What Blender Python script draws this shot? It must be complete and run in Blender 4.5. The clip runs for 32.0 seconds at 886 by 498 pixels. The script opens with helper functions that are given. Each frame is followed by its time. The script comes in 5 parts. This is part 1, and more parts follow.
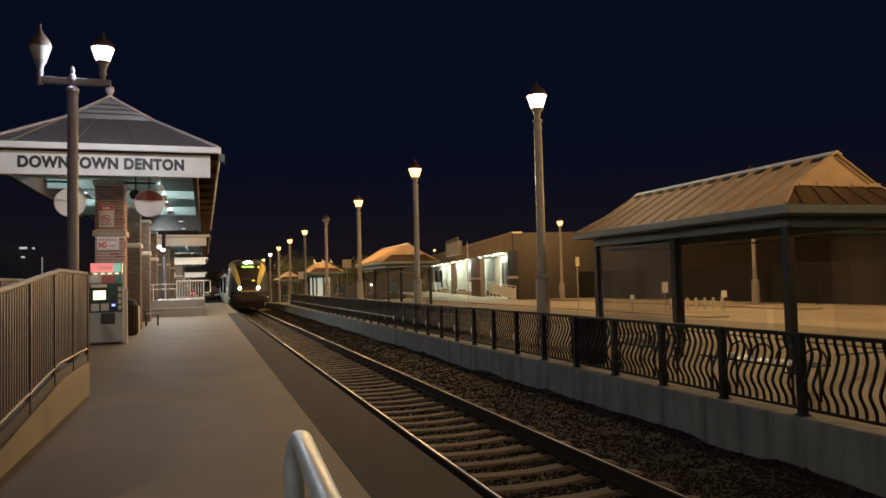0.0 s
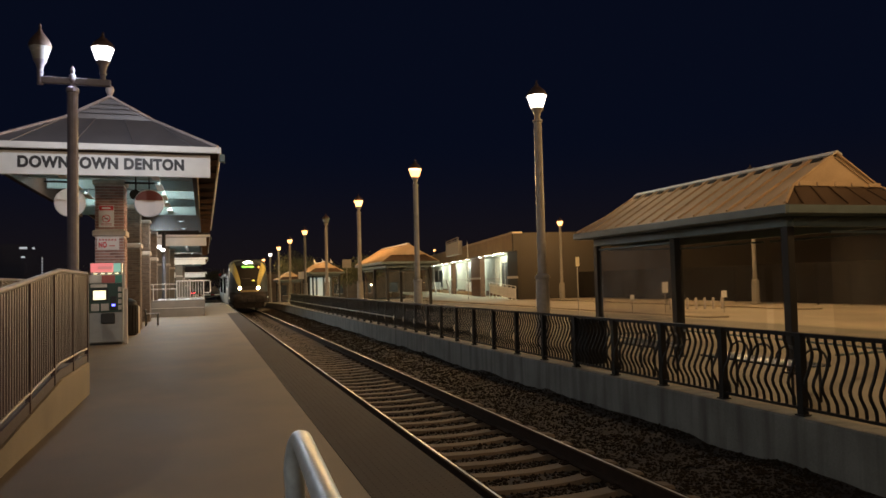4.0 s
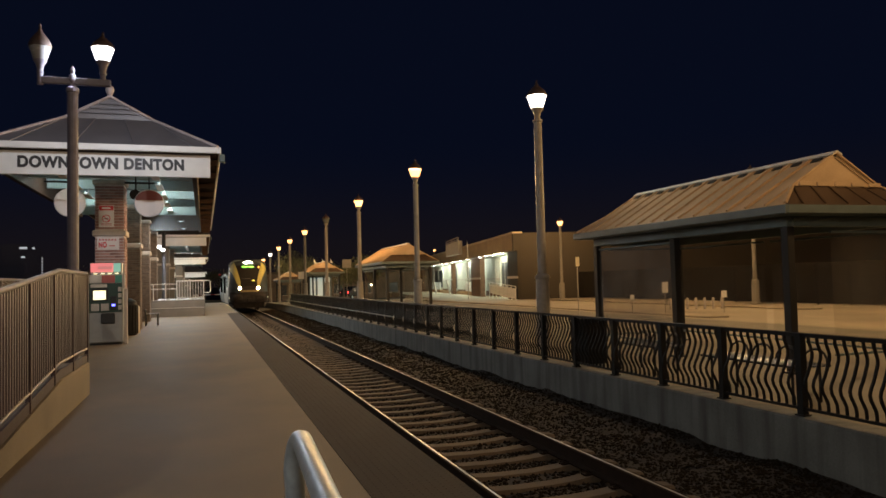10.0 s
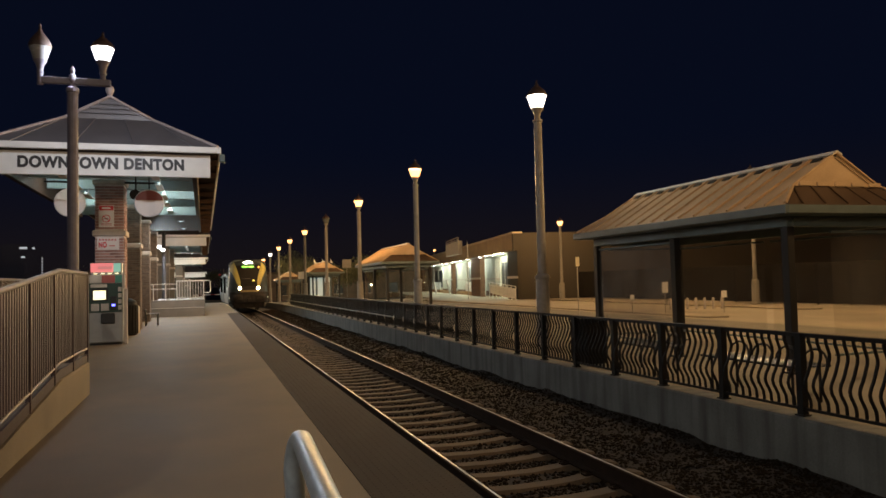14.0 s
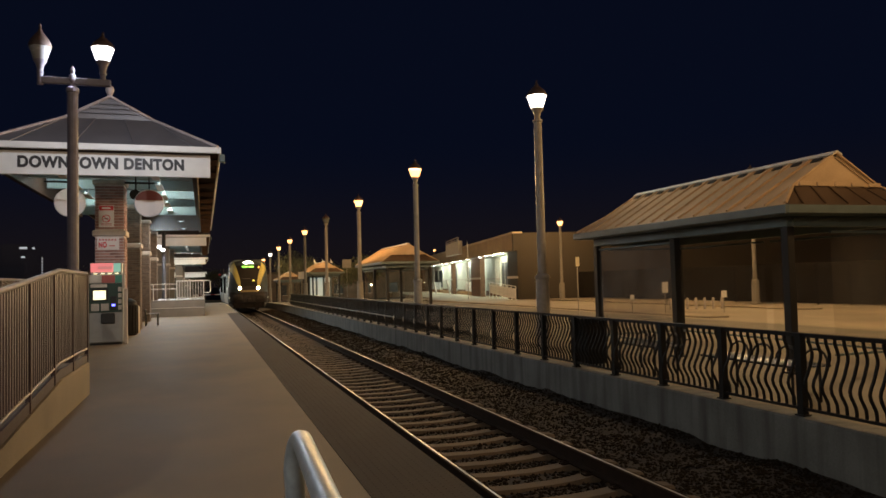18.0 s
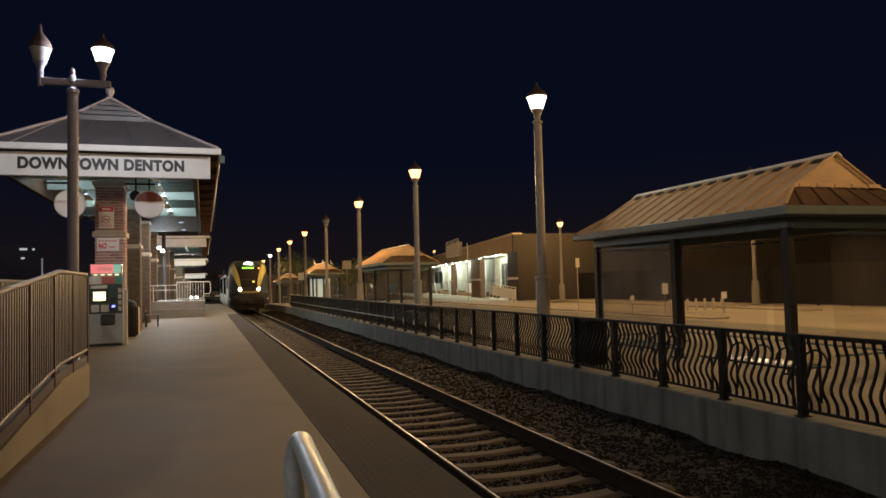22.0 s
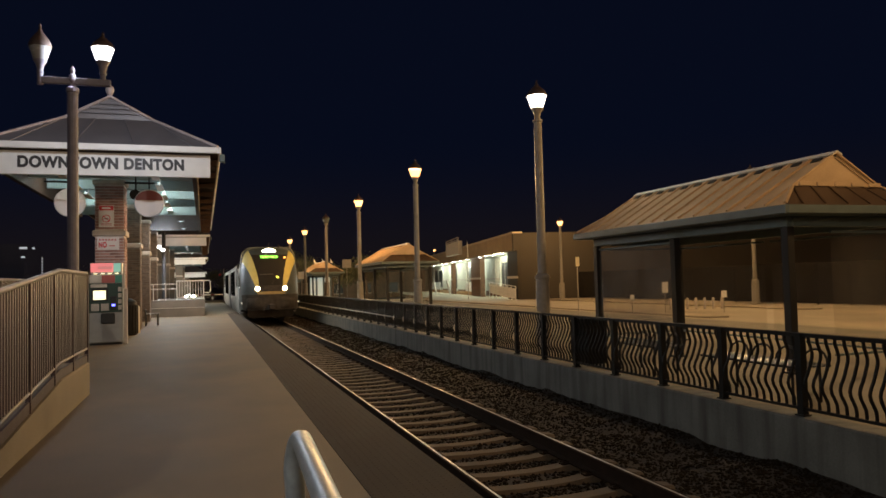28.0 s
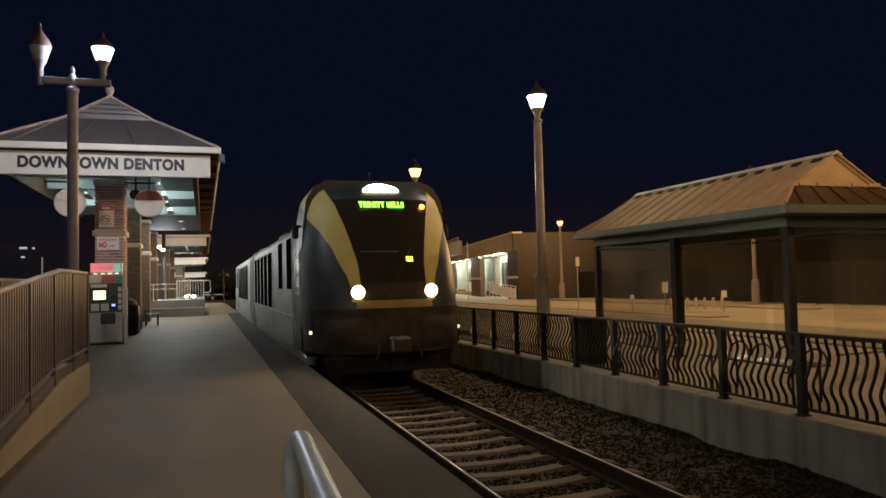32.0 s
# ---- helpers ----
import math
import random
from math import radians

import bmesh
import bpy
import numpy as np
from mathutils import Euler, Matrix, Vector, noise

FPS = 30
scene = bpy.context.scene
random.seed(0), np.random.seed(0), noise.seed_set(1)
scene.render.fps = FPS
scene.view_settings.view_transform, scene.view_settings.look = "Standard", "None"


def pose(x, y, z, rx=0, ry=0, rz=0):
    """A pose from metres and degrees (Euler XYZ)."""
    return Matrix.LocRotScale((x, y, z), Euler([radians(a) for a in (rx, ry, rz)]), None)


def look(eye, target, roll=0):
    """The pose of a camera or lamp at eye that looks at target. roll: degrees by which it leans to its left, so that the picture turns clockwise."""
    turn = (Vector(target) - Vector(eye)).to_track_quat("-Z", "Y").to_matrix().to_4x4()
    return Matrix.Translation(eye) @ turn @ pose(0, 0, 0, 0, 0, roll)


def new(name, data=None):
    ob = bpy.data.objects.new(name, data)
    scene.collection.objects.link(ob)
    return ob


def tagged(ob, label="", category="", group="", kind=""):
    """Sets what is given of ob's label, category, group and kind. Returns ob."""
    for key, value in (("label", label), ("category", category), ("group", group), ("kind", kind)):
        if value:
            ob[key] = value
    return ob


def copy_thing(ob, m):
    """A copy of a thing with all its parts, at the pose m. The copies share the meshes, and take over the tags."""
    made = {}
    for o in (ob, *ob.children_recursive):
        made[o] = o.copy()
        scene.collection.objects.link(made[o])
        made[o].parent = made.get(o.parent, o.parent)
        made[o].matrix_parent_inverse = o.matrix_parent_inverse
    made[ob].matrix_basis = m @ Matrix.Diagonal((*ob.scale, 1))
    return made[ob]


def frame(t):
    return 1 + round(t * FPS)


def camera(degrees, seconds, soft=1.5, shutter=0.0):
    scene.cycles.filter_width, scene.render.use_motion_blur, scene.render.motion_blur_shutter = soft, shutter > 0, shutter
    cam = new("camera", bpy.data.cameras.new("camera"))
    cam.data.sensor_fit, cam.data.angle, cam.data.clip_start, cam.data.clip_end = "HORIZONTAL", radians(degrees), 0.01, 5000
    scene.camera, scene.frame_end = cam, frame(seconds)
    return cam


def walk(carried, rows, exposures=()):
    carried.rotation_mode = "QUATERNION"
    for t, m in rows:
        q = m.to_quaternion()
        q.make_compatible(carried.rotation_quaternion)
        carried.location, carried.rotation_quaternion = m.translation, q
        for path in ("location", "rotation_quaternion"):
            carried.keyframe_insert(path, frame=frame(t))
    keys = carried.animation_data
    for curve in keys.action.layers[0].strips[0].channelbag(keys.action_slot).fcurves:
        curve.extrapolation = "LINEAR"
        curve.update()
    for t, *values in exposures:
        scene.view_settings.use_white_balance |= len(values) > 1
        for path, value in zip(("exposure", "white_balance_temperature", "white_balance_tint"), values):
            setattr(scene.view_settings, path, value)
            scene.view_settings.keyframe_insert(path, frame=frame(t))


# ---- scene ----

# ---- camera ----
EYE = (0.0, 0.0, 1.37)          # z = 0 is the top of the near platform
AIM = (0.31536, 0.94795, 1.41400)
cam = camera(63.18, 32.0, soft=1.6)
STILL = look(EYE, AIM, roll=-1.466)
NUDGE = look(EYE, (0.31536, 0.94795, 1.41557), roll=-1.466)
walk(cam, [(0.0, STILL), (21.9, STILL), (22.0, NUDGE), (22.1, STILL), (32.0, STILL)],
     exposures=[(0.0, 0.13), (2.5, 0.13), (3.5, 0.0), (32.0, 0.0)])

# ---- world: a clear, nearly black blue night sky ----
world = bpy.data.worlds.new("night_sky")
scene.world = world
world.use_nodes = True
wn, wl = world.node_tree.nodes, world.node_tree.links
bg = wn["Background"]
# town light in the air warms the sky towards the horizon
wt, ws, wr, wm = (wn.new("ShaderNode" + k) for k in ("TexCoord", "SeparateXYZ", "MapRange", "Mix"))
wl.new(wt.outputs["Generated"], ws.inputs[0])
wl.new(ws.outputs["Z"], wr.inputs["Value"])
wr.interpolation_type = "SMOOTHERSTEP"
wr.inputs["From Min"].default_value, wr.inputs["From Max"].default_value = -0.05, 0.22
wm.data_type = "RGBA"
wm.inputs["A"].default_value = (0.80, 0.58, 0.62, 1)
wm.inputs["B"].default_value = (0.20, 0.33, 1.0, 1)
wl.new(wr.outputs[0], wm.inputs["Factor"])
wl.new(wm.outputs["Result"], bg.inputs["Color"])
bg.inputs["Strength"].default_value = 0.0104


# ---- mesh builder ----
class Mb:
    def __init__(self):
        self.v, self.f, self.s = [], [], []

    def add(self, verts, faces, smooth=False):
        k = len(self.v)
        self.v.extend(tuple(p) for p in verts)
        self.f.extend(tuple(i + k for i in f) for f in faces)
        self.s.extend([smooth] * len(faces))
        return self

    def box(self, a, b, c=0.0, m=None):
        """A box from corner a to corner b, its edges chamfered by c."""
        lo = [min(p, q) for p, q in zip(a, b)]
        hi = [max(p, q) for p, q in zip(a, b)]
        c = min([c] + [0.45 * (h - l) for l, h in zip(lo, hi)])
        if c <= 0:
            v = [(x, y, z) for x in (lo[0], hi[0]) for y in (lo[1], hi[1]) for z in (lo[2], hi[2])]
            f = [(0, 1, 3, 2), (4, 6, 7, 5), (0, 4, 5, 1), (2, 3, 7, 6), (0, 2, 6, 4), (1, 5, 7, 3)]
        else:
            v, idx = [], {}
            for ix in (0, 1):
                for iy in (0, 1):
                    for iz in (0, 1):
                        p = [(lo, hi)[i][k] for k, i in enumerate((ix, iy, iz))]
                        s = [(1, -1)[i] * c for i in (ix, iy, iz)]
                        for ax in range(3):
                            q = [p[k] + (0 if k == ax else s[k]) for k in range(3)]
                            idx[ix, iy, iz, ax] = len(v)
                            v.append(tuple(q))
            f = []
            for ax in range(3):
                o = [k for k in range(3) if k != ax]
                for e in (0, 1):
                    ring = []
                    for i, j in ((0, 0), (1, 0), (1, 1), (0, 1)):
                        t = [0, 0, 0]
                        t[ax], t[o[0]], t[o[1]] = e, i, j
                        ring.append(idx[t[0], t[1], t[2], ax])
                    f.append(tuple(ring if (e == 1) == (ax != 1) else ring[::-1]))
                for i in (0, 1):
                    for j in (0, 1):
                        t0, t1 = [0, 0, 0], [0, 0, 0]
                        t0[ax], t1[ax] = 0, 1
                        t0[o[0]] = t1[o[0]] = i
                        t0[o[1]] = t1[o[1]] = j
                        f.append((idx[t0[0], t0[1], t0[2], o[0]], idx[t1[0], t1[1], t1[2], o[0]],
                                  idx[t1[0], t1[1], t1[2], o[1]], idx[t0[0], t0[1], t0[2], o[1]]))
            for ix in (0, 1):
                for iy in (0, 1):
                    for iz in (0, 1):
                        f.append(tuple(idx[ix, iy, iz, ax] for ax in range(3)))
        if m is not None:
            v = [m @ Vector(p) for p in v]
        return self.add(v, f)

    def tube(self, path, r, n=8, closed=False, flat=1.0):
        """A round bar along a path; r may be a list; flat squeezes it."""
        pts = [Vector(p) for p in path]
        k = len(pts)
        rs = r if isinstance(r, (list, tuple)) else [r] * k
        v, f = [], []
        a = None
        for i, p in enumerate(pts):
            d = (pts[(i + 1) % k] - pts[i - 1]) if closed or 0 < i < k - 1 else (pts[1] - pts[0] if i == 0 else pts[-1] - pts[-2])
            d.normalize()
            if a is None:
                a = d.cross(Vector((0, 0, 1)) if abs(d.z) < 0.95 else Vector((1, 0, 0)))
            a = (a - d * a.dot(d)).normalized()
            b = a.cross(d)
            for j in range(n):
                w = 2 * math.pi * (j + 0.5) / n
                v.append(p + a * math.cos(w) * rs[i] + b * math.sin(w) * rs[i] * flat)
        for i in range(k if closed else k - 1):
            for j in range(n):
                p, q = i * n, ((i + 1) % k) * n
                f.append((p + j, p + (j + 1) % n, q + (j + 1) % n, q + j))
        self.add(v, f, n > 5)
        if not closed:
            self.add([v[j] for j in range(n)], [tuple(range(n))[::-1]])
            self.add([v[(k - 1) * n + j] for j in range(n)], [tuple(range(n))])
        return self

    def lathe(self, prof, at=(0, 0, 0), n=16, smooth=True, k=1.0):
        """Turns a profile of (radius, height) round the z axis."""
        v, f = [], []
        prof = [(r * k, z * k) for r, z in prof]
        for r, z in prof:
            for j in range(n):
                w = 2 * math.pi * j / n
                v.append((at[0] + r * math.cos(w), at[1] + r * math.sin(w), at[2] + z))
        for i in range(len(prof) - 1):
            for j in range(n):
                f.append((i * n + j, i * n + (j + 1) % n, (i + 1) * n + (j + 1) % n, (i + 1) * n + j))
        self.add(v, f, smooth)
        self.add(v[:n], [tuple(range(n))[::-1]])
        return self.add(v[-n:], [tuple(range(n))])

    def slab(self, poly, t):
        """A plate: a planar polygon, thickened by t against its normal."""
        p = [Vector(q) for q in poly]
        nrm = (p[1] - p[0]).cross(p[2] - p[0]).normalized()
        k = len(p)
        v = p + [q - nrm * t for q in p]
        f = [tuple(range(k)), tuple(range(2 * k - 1, k - 1, -1))]
        f += [(i, k + i, k + (i + 1) % k, (i + 1) % k) for i in range(k)]
        return self.add(v, f)

    def grid(self, rows, smooth=True):
        """A sheet through rows of points."""
        n = len(rows[0])
        v = [p for r in rows for p in r]
        f = [(i * n + j, i * n + j + 1, (i + 1) * n + j + 1, (i + 1) * n + j) for i in range(len(rows) - 1) for j in range(n - 1)]
        return self.add(v, f, smooth)

    def sweep(self, sect, ys):
        """A straight bar: a closed (x, z) section carried along y; ys are (y, dz)."""
        n = len(sect)
        v = [(x, y, z + dz) for y, dz in ys for x, z in sect]
        f = [(i * n + j, i * n + (j + 1) % n, (i + 1) * n + (j + 1) % n, (i + 1) * n + j) for i in range(len(ys) - 1) for j in range(n)]
        f += [tuple(range(n))[::-1], tuple(range((len(ys) - 1) * n, len(ys) * n))]
        return self.add(v, f)

    def data(self, name, mat):
        me = bpy.data.meshes.new(name)
        me.from_pydata(self.v, [], self.f)
        me.polygons.foreach_set("use_smooth", self.s)
        me.materials.append(mat)
        bm = bmesh.new()
        bm.from_mesh(me)
        if len(bm.faces) < 60000:
            bmesh.ops.recalc_face_normals(bm, faces=bm.faces)
        bm.to_mesh(me)
        bm.free()
        return me


def part(name, mb, material, parent, label="", at=None):
    """Links a mesh as one object under a thing or part."""
    me = mb.data(name, material) if isinstance(mb, Mb) else mb
    ob = new(name, me)
    ob.parent = parent
    if at is not None:
        ob.matrix_basis = at
    if label:
        ob["label"] = label
    return ob


def thing(name, m, label, category, group="", kind=""):
    ob = new(name)
    ob.empty_display_size = 0.2
    ob.matrix_basis = m
    return tagged(ob, label, category, group, kind)


def solo(name, mb, material, label, category, group="", kind="", at=None):
    ob = new(name, mb.data(name, material) if isinstance(mb, Mb) else mb)
    if at is not None:
        ob.matrix_basis = at
    return tagged(ob, label, category, group, kind)


def sag(y):
    """The ground falls away gently far down the line."""
    d = min(max(0.0, y - 50.0), 70.0)
    return -0.00036 * d * d


# ---- materials ----
def mat(name, col, rough=0.6, metal=0.0, var=0.25, scale=6.0, bump=0.15, fine=60.0, rand=0.0, coat=0.0, island=0.0, grime=None, spec=0.5):
    """A surface with stains and grain at two scales, and fine relief."""
    m = bpy.data.materials.new(name)
    m.use_nodes = True
    n, l = m.node_tree.nodes, m.node_tree.links
    b = n["Principled BSDF"]
    b.inputs["Roughness"].default_value, b.inputs["Metallic"].default_value = rough, metal
    b.inputs["Coat Weight"].default_value = coat
    b.inputs["Specular IOR Level"].default_value = spec
    tc = n.new("ShaderNodeTexCoord")
    big, sml = n.new("ShaderNodeTexNoise"), n.new("ShaderNodeTexNoise")
    big.inputs["Scale"].default_value, big.inputs["Detail"].default_value = scale, 6
    sml.inputs["Scale"].default_value, sml.inputs["Detail"].default_value = fine, 3
    for t in (big, sml):
        l.new(tc.outputs["Object"], t.inputs["Vector"])
    mix = n.new("ShaderNodeMath")
    mix.operation = "MULTIPLY_ADD"
    l.new(sml.outputs["Fac"], mix.inputs[0])
    mix.inputs[1].default_value = 0.4
    l.new(big.outputs["Fac"], mix.inputs[2])
    ramp = n.new("ShaderNodeMapRange")
    ramp.inputs["From Min"].default_value, ramp.inputs["From Max"].default_value = 0.45, 0.95
    ramp.inputs["To Min"].default_value, ramp.inputs["To Max"].default_value = 1 - var, 1 + var
    l.new(mix.outputs[0], ramp.inputs["Value"])
    value = ramp.outputs[0]
    if rand or island:
        src = n.new("ShaderNodeObjectInfo").outputs["Random"] if rand else n.new("ShaderNodeNewGeometry").outputs["Random Per Island"]
        rr = n.new("ShaderNodeMapRange")
        k = rand or island
        rr.inputs["To Min"].default_value, rr.inputs["To Max"].default_value = 1 - k, 1 + k
        l.new(src, rr.inputs["Value"])
        mu = n.new("ShaderNodeMath")
        mu.operation = "MULTIPLY"
        l.new(value, mu.inputs[0])
        l.new(rr.outputs[0], mu.inputs[1])
        value = mu.outputs[0]
    tint = n.new("ShaderNodeMix")
    tint.data_type, tint.blend_type = "RGBA", "MULTIPLY"
    tint.inputs["Factor"].default_value = 1
    tint.inputs["A"].default_value = (*col, 1)
    l.new(value, tint.inputs["B"])
    colour = tint.outputs["Result"]
    if grime:
        gn = n.new("ShaderNodeTexNoise")
        gn.inputs["Scale"].default_value, gn.inputs["Detail"].default_value = grime[1], 5
        mp = n.new("ShaderNodeMapping")
        mp.inputs["Scale"].default_value = grime[2]
        l.new(tc.outputs["Object"], mp.inputs["Vector"])
        l.new(mp.outputs[0], gn.inputs["Vector"])
        gr = n.new("ShaderNodeMapRange")
        gr.inputs["From Min"].default_value, gr.inputs["From Max"].default_value = 0.45, 0.75
        gr.inputs["To Max"].default_value = grime[3]
        l.new(gn.outputs["Fac"], gr.inputs["Value"])
        gm = n.new("ShaderNodeMix")
        gm.data_type = "RGBA"
        l.new(gr.outputs[0], gm.inputs["Factor"])
        l.new(colour, gm.inputs["A"])
        gm.inputs["B"].default_value = (*grime[0], 1)
        colour = gm.outputs["Result"]
    l.new(colour, b.inputs["Base Color"])
    rg = n.new("ShaderNodeMapRange")
    rg.inputs["To Min"].default_value, rg.inputs["To Max"].default_value = max(0.02, rough - 0.12), min(1, rough + 0.12)
    l.new(big.outputs["Fac"], rg.inputs["Value"])
    l.new(rg.outputs[0], b.inputs["Roughness"])
    if bump:
        bp = n.new("ShaderNodeBump")
        bp.inputs["Strength"].default_value, bp.inputs["Distance"].default_value = bump, 0.01
        l.new(mix.outputs[0], bp.inputs["Height"])
        l.new(bp.outputs[0], b.inputs["Normal"])
    return m


def glow(name, col, power):
    m = bpy.data.materials.new(name)
    m.use_nodes = True
    b = m.node_tree.nodes["Principled BSDF"]
    b.inputs["Base Color"].default_value = (0.6, 0.6, 0.6, 1)
    b.inputs["Emission Color"].default_value = (*col, 1)
    b.inputs["Emission Strength"].default_value = power
    return m


def glassy(name, tint=(0.55, 0.55, 0.52), rough=0.02, low=0.04, rise=0.6, dust=0.0):
    m = bpy.data.materials.new(name)
    m.use_nodes = True
    n, l = m.node_tree.nodes, m.node_tree.links
    n.remove(n["Principled BSDF"])
    tr, gl, mx, fr, pw = (n.new("ShaderNode" + k) for k in ("BsdfTransparent", "BsdfGlossy", "MixShader", "LayerWeight", "Math"))
    tr.inputs["Color"].default_value = (*tint, 1)
    gl.inputs["Roughness"].default_value = rough
    fr.inputs["Blend"].default_value = 0.5
    pw.operation = "POWER"
    pw.inputs[1].default_value = 3.0
    l.new(fr.outputs["Facing"], pw.inputs[0])
    ad = n.new("ShaderNodeMath")
    ad.operation = "MULTIPLY_ADD"
    ad.inputs[1].default_value, ad.inputs[2].default_value = rise, low
    l.new(pw.outputs[0], ad.inputs[0])
    l.new(ad.outputs[0], mx.inputs[0])
    l.new(tr.outputs[0], mx.inputs[1])
    l.new(gl.outputs[0], mx.inputs[2])
    if dust:
        # a thin cloudy film of dirt on the pane
        df, m2, nz, rm = (n.new("ShaderNode" + k) for k in ("BsdfDiffuse", "MixShader", "TexNoise", "MapRange"))
        df.inputs["Color"].default_value = (0.55, 0.50, 0.44, 1)
        nz.inputs["Scale"].default_value = 2.2
        nz.inputs["Detail"].default_value = 6.0
        rm.inputs["From Min"].default_value, rm.inputs["From Max"].default_value = 0.3, 0.75
        rm.inputs["To Min"].default_value, rm.inputs["To Max"].default_value = dust * 0.5, dust * 1.6
        tc = n.new("ShaderNodeTexCoord")
        l.new(tc.outputs["Object"], nz.inputs["Vector"])
        l.new(nz.outputs[0], rm.inputs["Value"])
        l.new(rm.outputs[0], m2.inputs[0])
        l.new(mx.outputs[0], m2.inputs[1])
        l.new(df.outputs[0], m2.inputs[2])
        mx = m2
    l.new(mx.outputs[0], n["Material Output"].inputs["Surface"])
    return m


CONCRETE = mat("platform_concrete", (0.172, 0.130, 0.080), 0.75, var=0.22, scale=0.7, bump=0.25, fine=90, grime=((0.11, 0.09, 0.066), 1.3, (1, 0.5, 1), 0.5))
WALLCON = mat("wall_concrete", (0.150, 0.158, 0.148), 0.85, var=0.3, scale=1.5, bump=0.3, fine=50, grime=((0.055, 0.054, 0.048), 2.2, (1, 2.2, 0.18), 0.95))
BLOCKCON = mat("block_concrete", (0.19, 0.17, 0.15), 0.8, var=0.2, scale=1.5, bump=0.2)
RAMPCON = mat("ramp_concrete", (0.275, 0.24, 0.19), 0.8, var=0.15, scale=1.5, bump=0.2)
TACT = mat("tactile_paving", (0.0235, 0.0170, 0.0130), 0.85, var=0.3, scale=2, bump=0.15, spec=0.3)
BALLAST = mat("ballast_bed", (0.0185, 0.0125, 0.0076), 0.95, var=0.5, scale=5, bump=1.0, fine=25)
STONE = mat("ballast_stone", (0.0205, 0.0138, 0.0083), 0.95, var=0.2, scale=20, bump=0.3, island=0.10, spec=0.05)
RAILSTEEL = mat("rail_steel", (0.024, 0.0145, 0.0095), 0.9, metal=0.0, var=0.3, scale=8, spec=0.1)
RAILHEAD = mat("worn_rail_head", (0.42, 0.38, 0.34), 0.45, metal=1.0, var=0.15, scale=8, bump=0.05)
SLEEPER = mat("sleeper_concrete", (0.095, 0.069, 0.046), 0.85, var=0.3, scale=5, bump=0.3, rand=0.18)
PAVE = mat("pavement_concrete", (0.175, 0.155, 0.115), 0.85, var=0.25, scale=0.6, bump=0.25, fine=50, grime=((0.11, 0.10, 0.08), 0.9, (1, 0.6, 1), 0.6))
PLAZA = mat("plaza_concrete", (0.35, 0.293, 0.212), 0.85, var=0.2, scale=0.4, bump=0.2, fine=40, grime=((0.15, 0.12, 0.09), 0.25, (1, 0.4, 1), 0.6))
ASPHALT = mat("asphalt", (0.05, 0.048, 0.045), 0.9, var=0.3, scale=1.0, bump=0.4)
EARTH = mat("dark_ground", (0.035, 0.035, 0.028), 0.95, var=0.4, scale=0.3, bump=0.5)
BLACKIRON = mat("black_painted_iron", (0.010, 0.009, 0.008), 0.6, metal=0.0, var=0.3, scale=12, bump=0.06, spec=0.25)
BENCHIRON = mat("polished_black_iron", (0.015, 0.014, 0.013), 0.42, var=0.2, scale=10, bump=0.03)
RAILPAINT = mat("dark_brown_painted_steel", (0.066, 0.046, 0.054), 0.42, var=0.25, scale=8, bump=0.05)
PIPESTEEL = mat("dull_galvanised_pipe", (0.27, 0.33, 0.40), 0.4, metal=0.25, var=0.2, scale=20, bump=0.06)
BROWNPAINT = mat("brown_painted_steel", (0.155, 0.143, 0.19), 0.5, metal=0.0, var=0.18, scale=8, bump=0.04)
GREYPOLE = mat("grey_painted_pole", (0.29, 0.26, 0.22), 0.5, var=0.2, scale=8, bump=0.05)
CAPDARK = mat("dark_maroon_painted_cap", (0.060, 0.040, 0.036), 0.5, var=0.2, scale=10, bump=0.04)
GALV = mat("galvanised_steel", (0.55, 0.57, 0.60), 0.38, metal=0.85, var=0.12, scale=14, bump=0.05)
SHEETTAN = mat("standing_seam_metal", (0.52, 0.37, 0.22), 0.45, metal=0.12, var=0.14, scale=2.5, bump=0.04)
SKIRTBROWN = mat("dark_brown_seam_metal", (0.085, 0.054, 0.034), 0.5, metal=0.2, var=0.2, scale=3, bump=0.04)
DARKANDSHADED = mat("dark_and_shaded_metal", (0.055, 0.053, 0.055), 0.6, metal=0.1, var=0.2, scale=2.5, bump=0.04)
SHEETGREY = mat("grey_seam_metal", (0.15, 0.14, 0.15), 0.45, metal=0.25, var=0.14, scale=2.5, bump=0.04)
FASCIA = mat("dark_green_grey_fascia", (0.10, 0.132, 0.132), 0.5, var=0.2, scale=4, bump=0.05)
POSTDARK = mat("dark_bronze_post", (0.022, 0.020, 0.018), 0.55, var=0.2, scale=5, bump=0.05, spec=0.25)
RIDGEPALE = mat("pale_ridge_metal", (0.58, 0.57, 0.54), 0.4, var=0.15, scale=6, bump=0.03)
WHITEPAINT = mat("white_paint", (0.72, 0.71, 0.69), 0.5, var=0.08, scale=3, bump=0.05)
SOFFIT = mat("pale_soffit_panel", (0.27, 0.34, 0.34), 0.7, var=0.08, scale=2, bump=0.05)
LETTER = mat("dark_letter", (0.02, 0.018, 0.02), 0.5, var=0.1)
# near column's brick and mortar, lightened for the lamplight on them
BRICK = mat("red_brown_brick", (0.40, 0.235, 0.215), 0.85, var=0.3, scale=9, bump=0.35, rand=0.3)
MORTAR = mat("mortar", (0.62, 0.57, 0.55), 0.9, var=0.2, scale=12, bump=0.3)
CAST = mat("cast_stone", (0.48, 0.43, 0.38), 0.8, var=0.12, scale=6, bump=0.2)
GLASS = glassy("shelter_glass", (0.97, 0.965, 0.95), 0.03, 0.010, 0.05, 0.022)
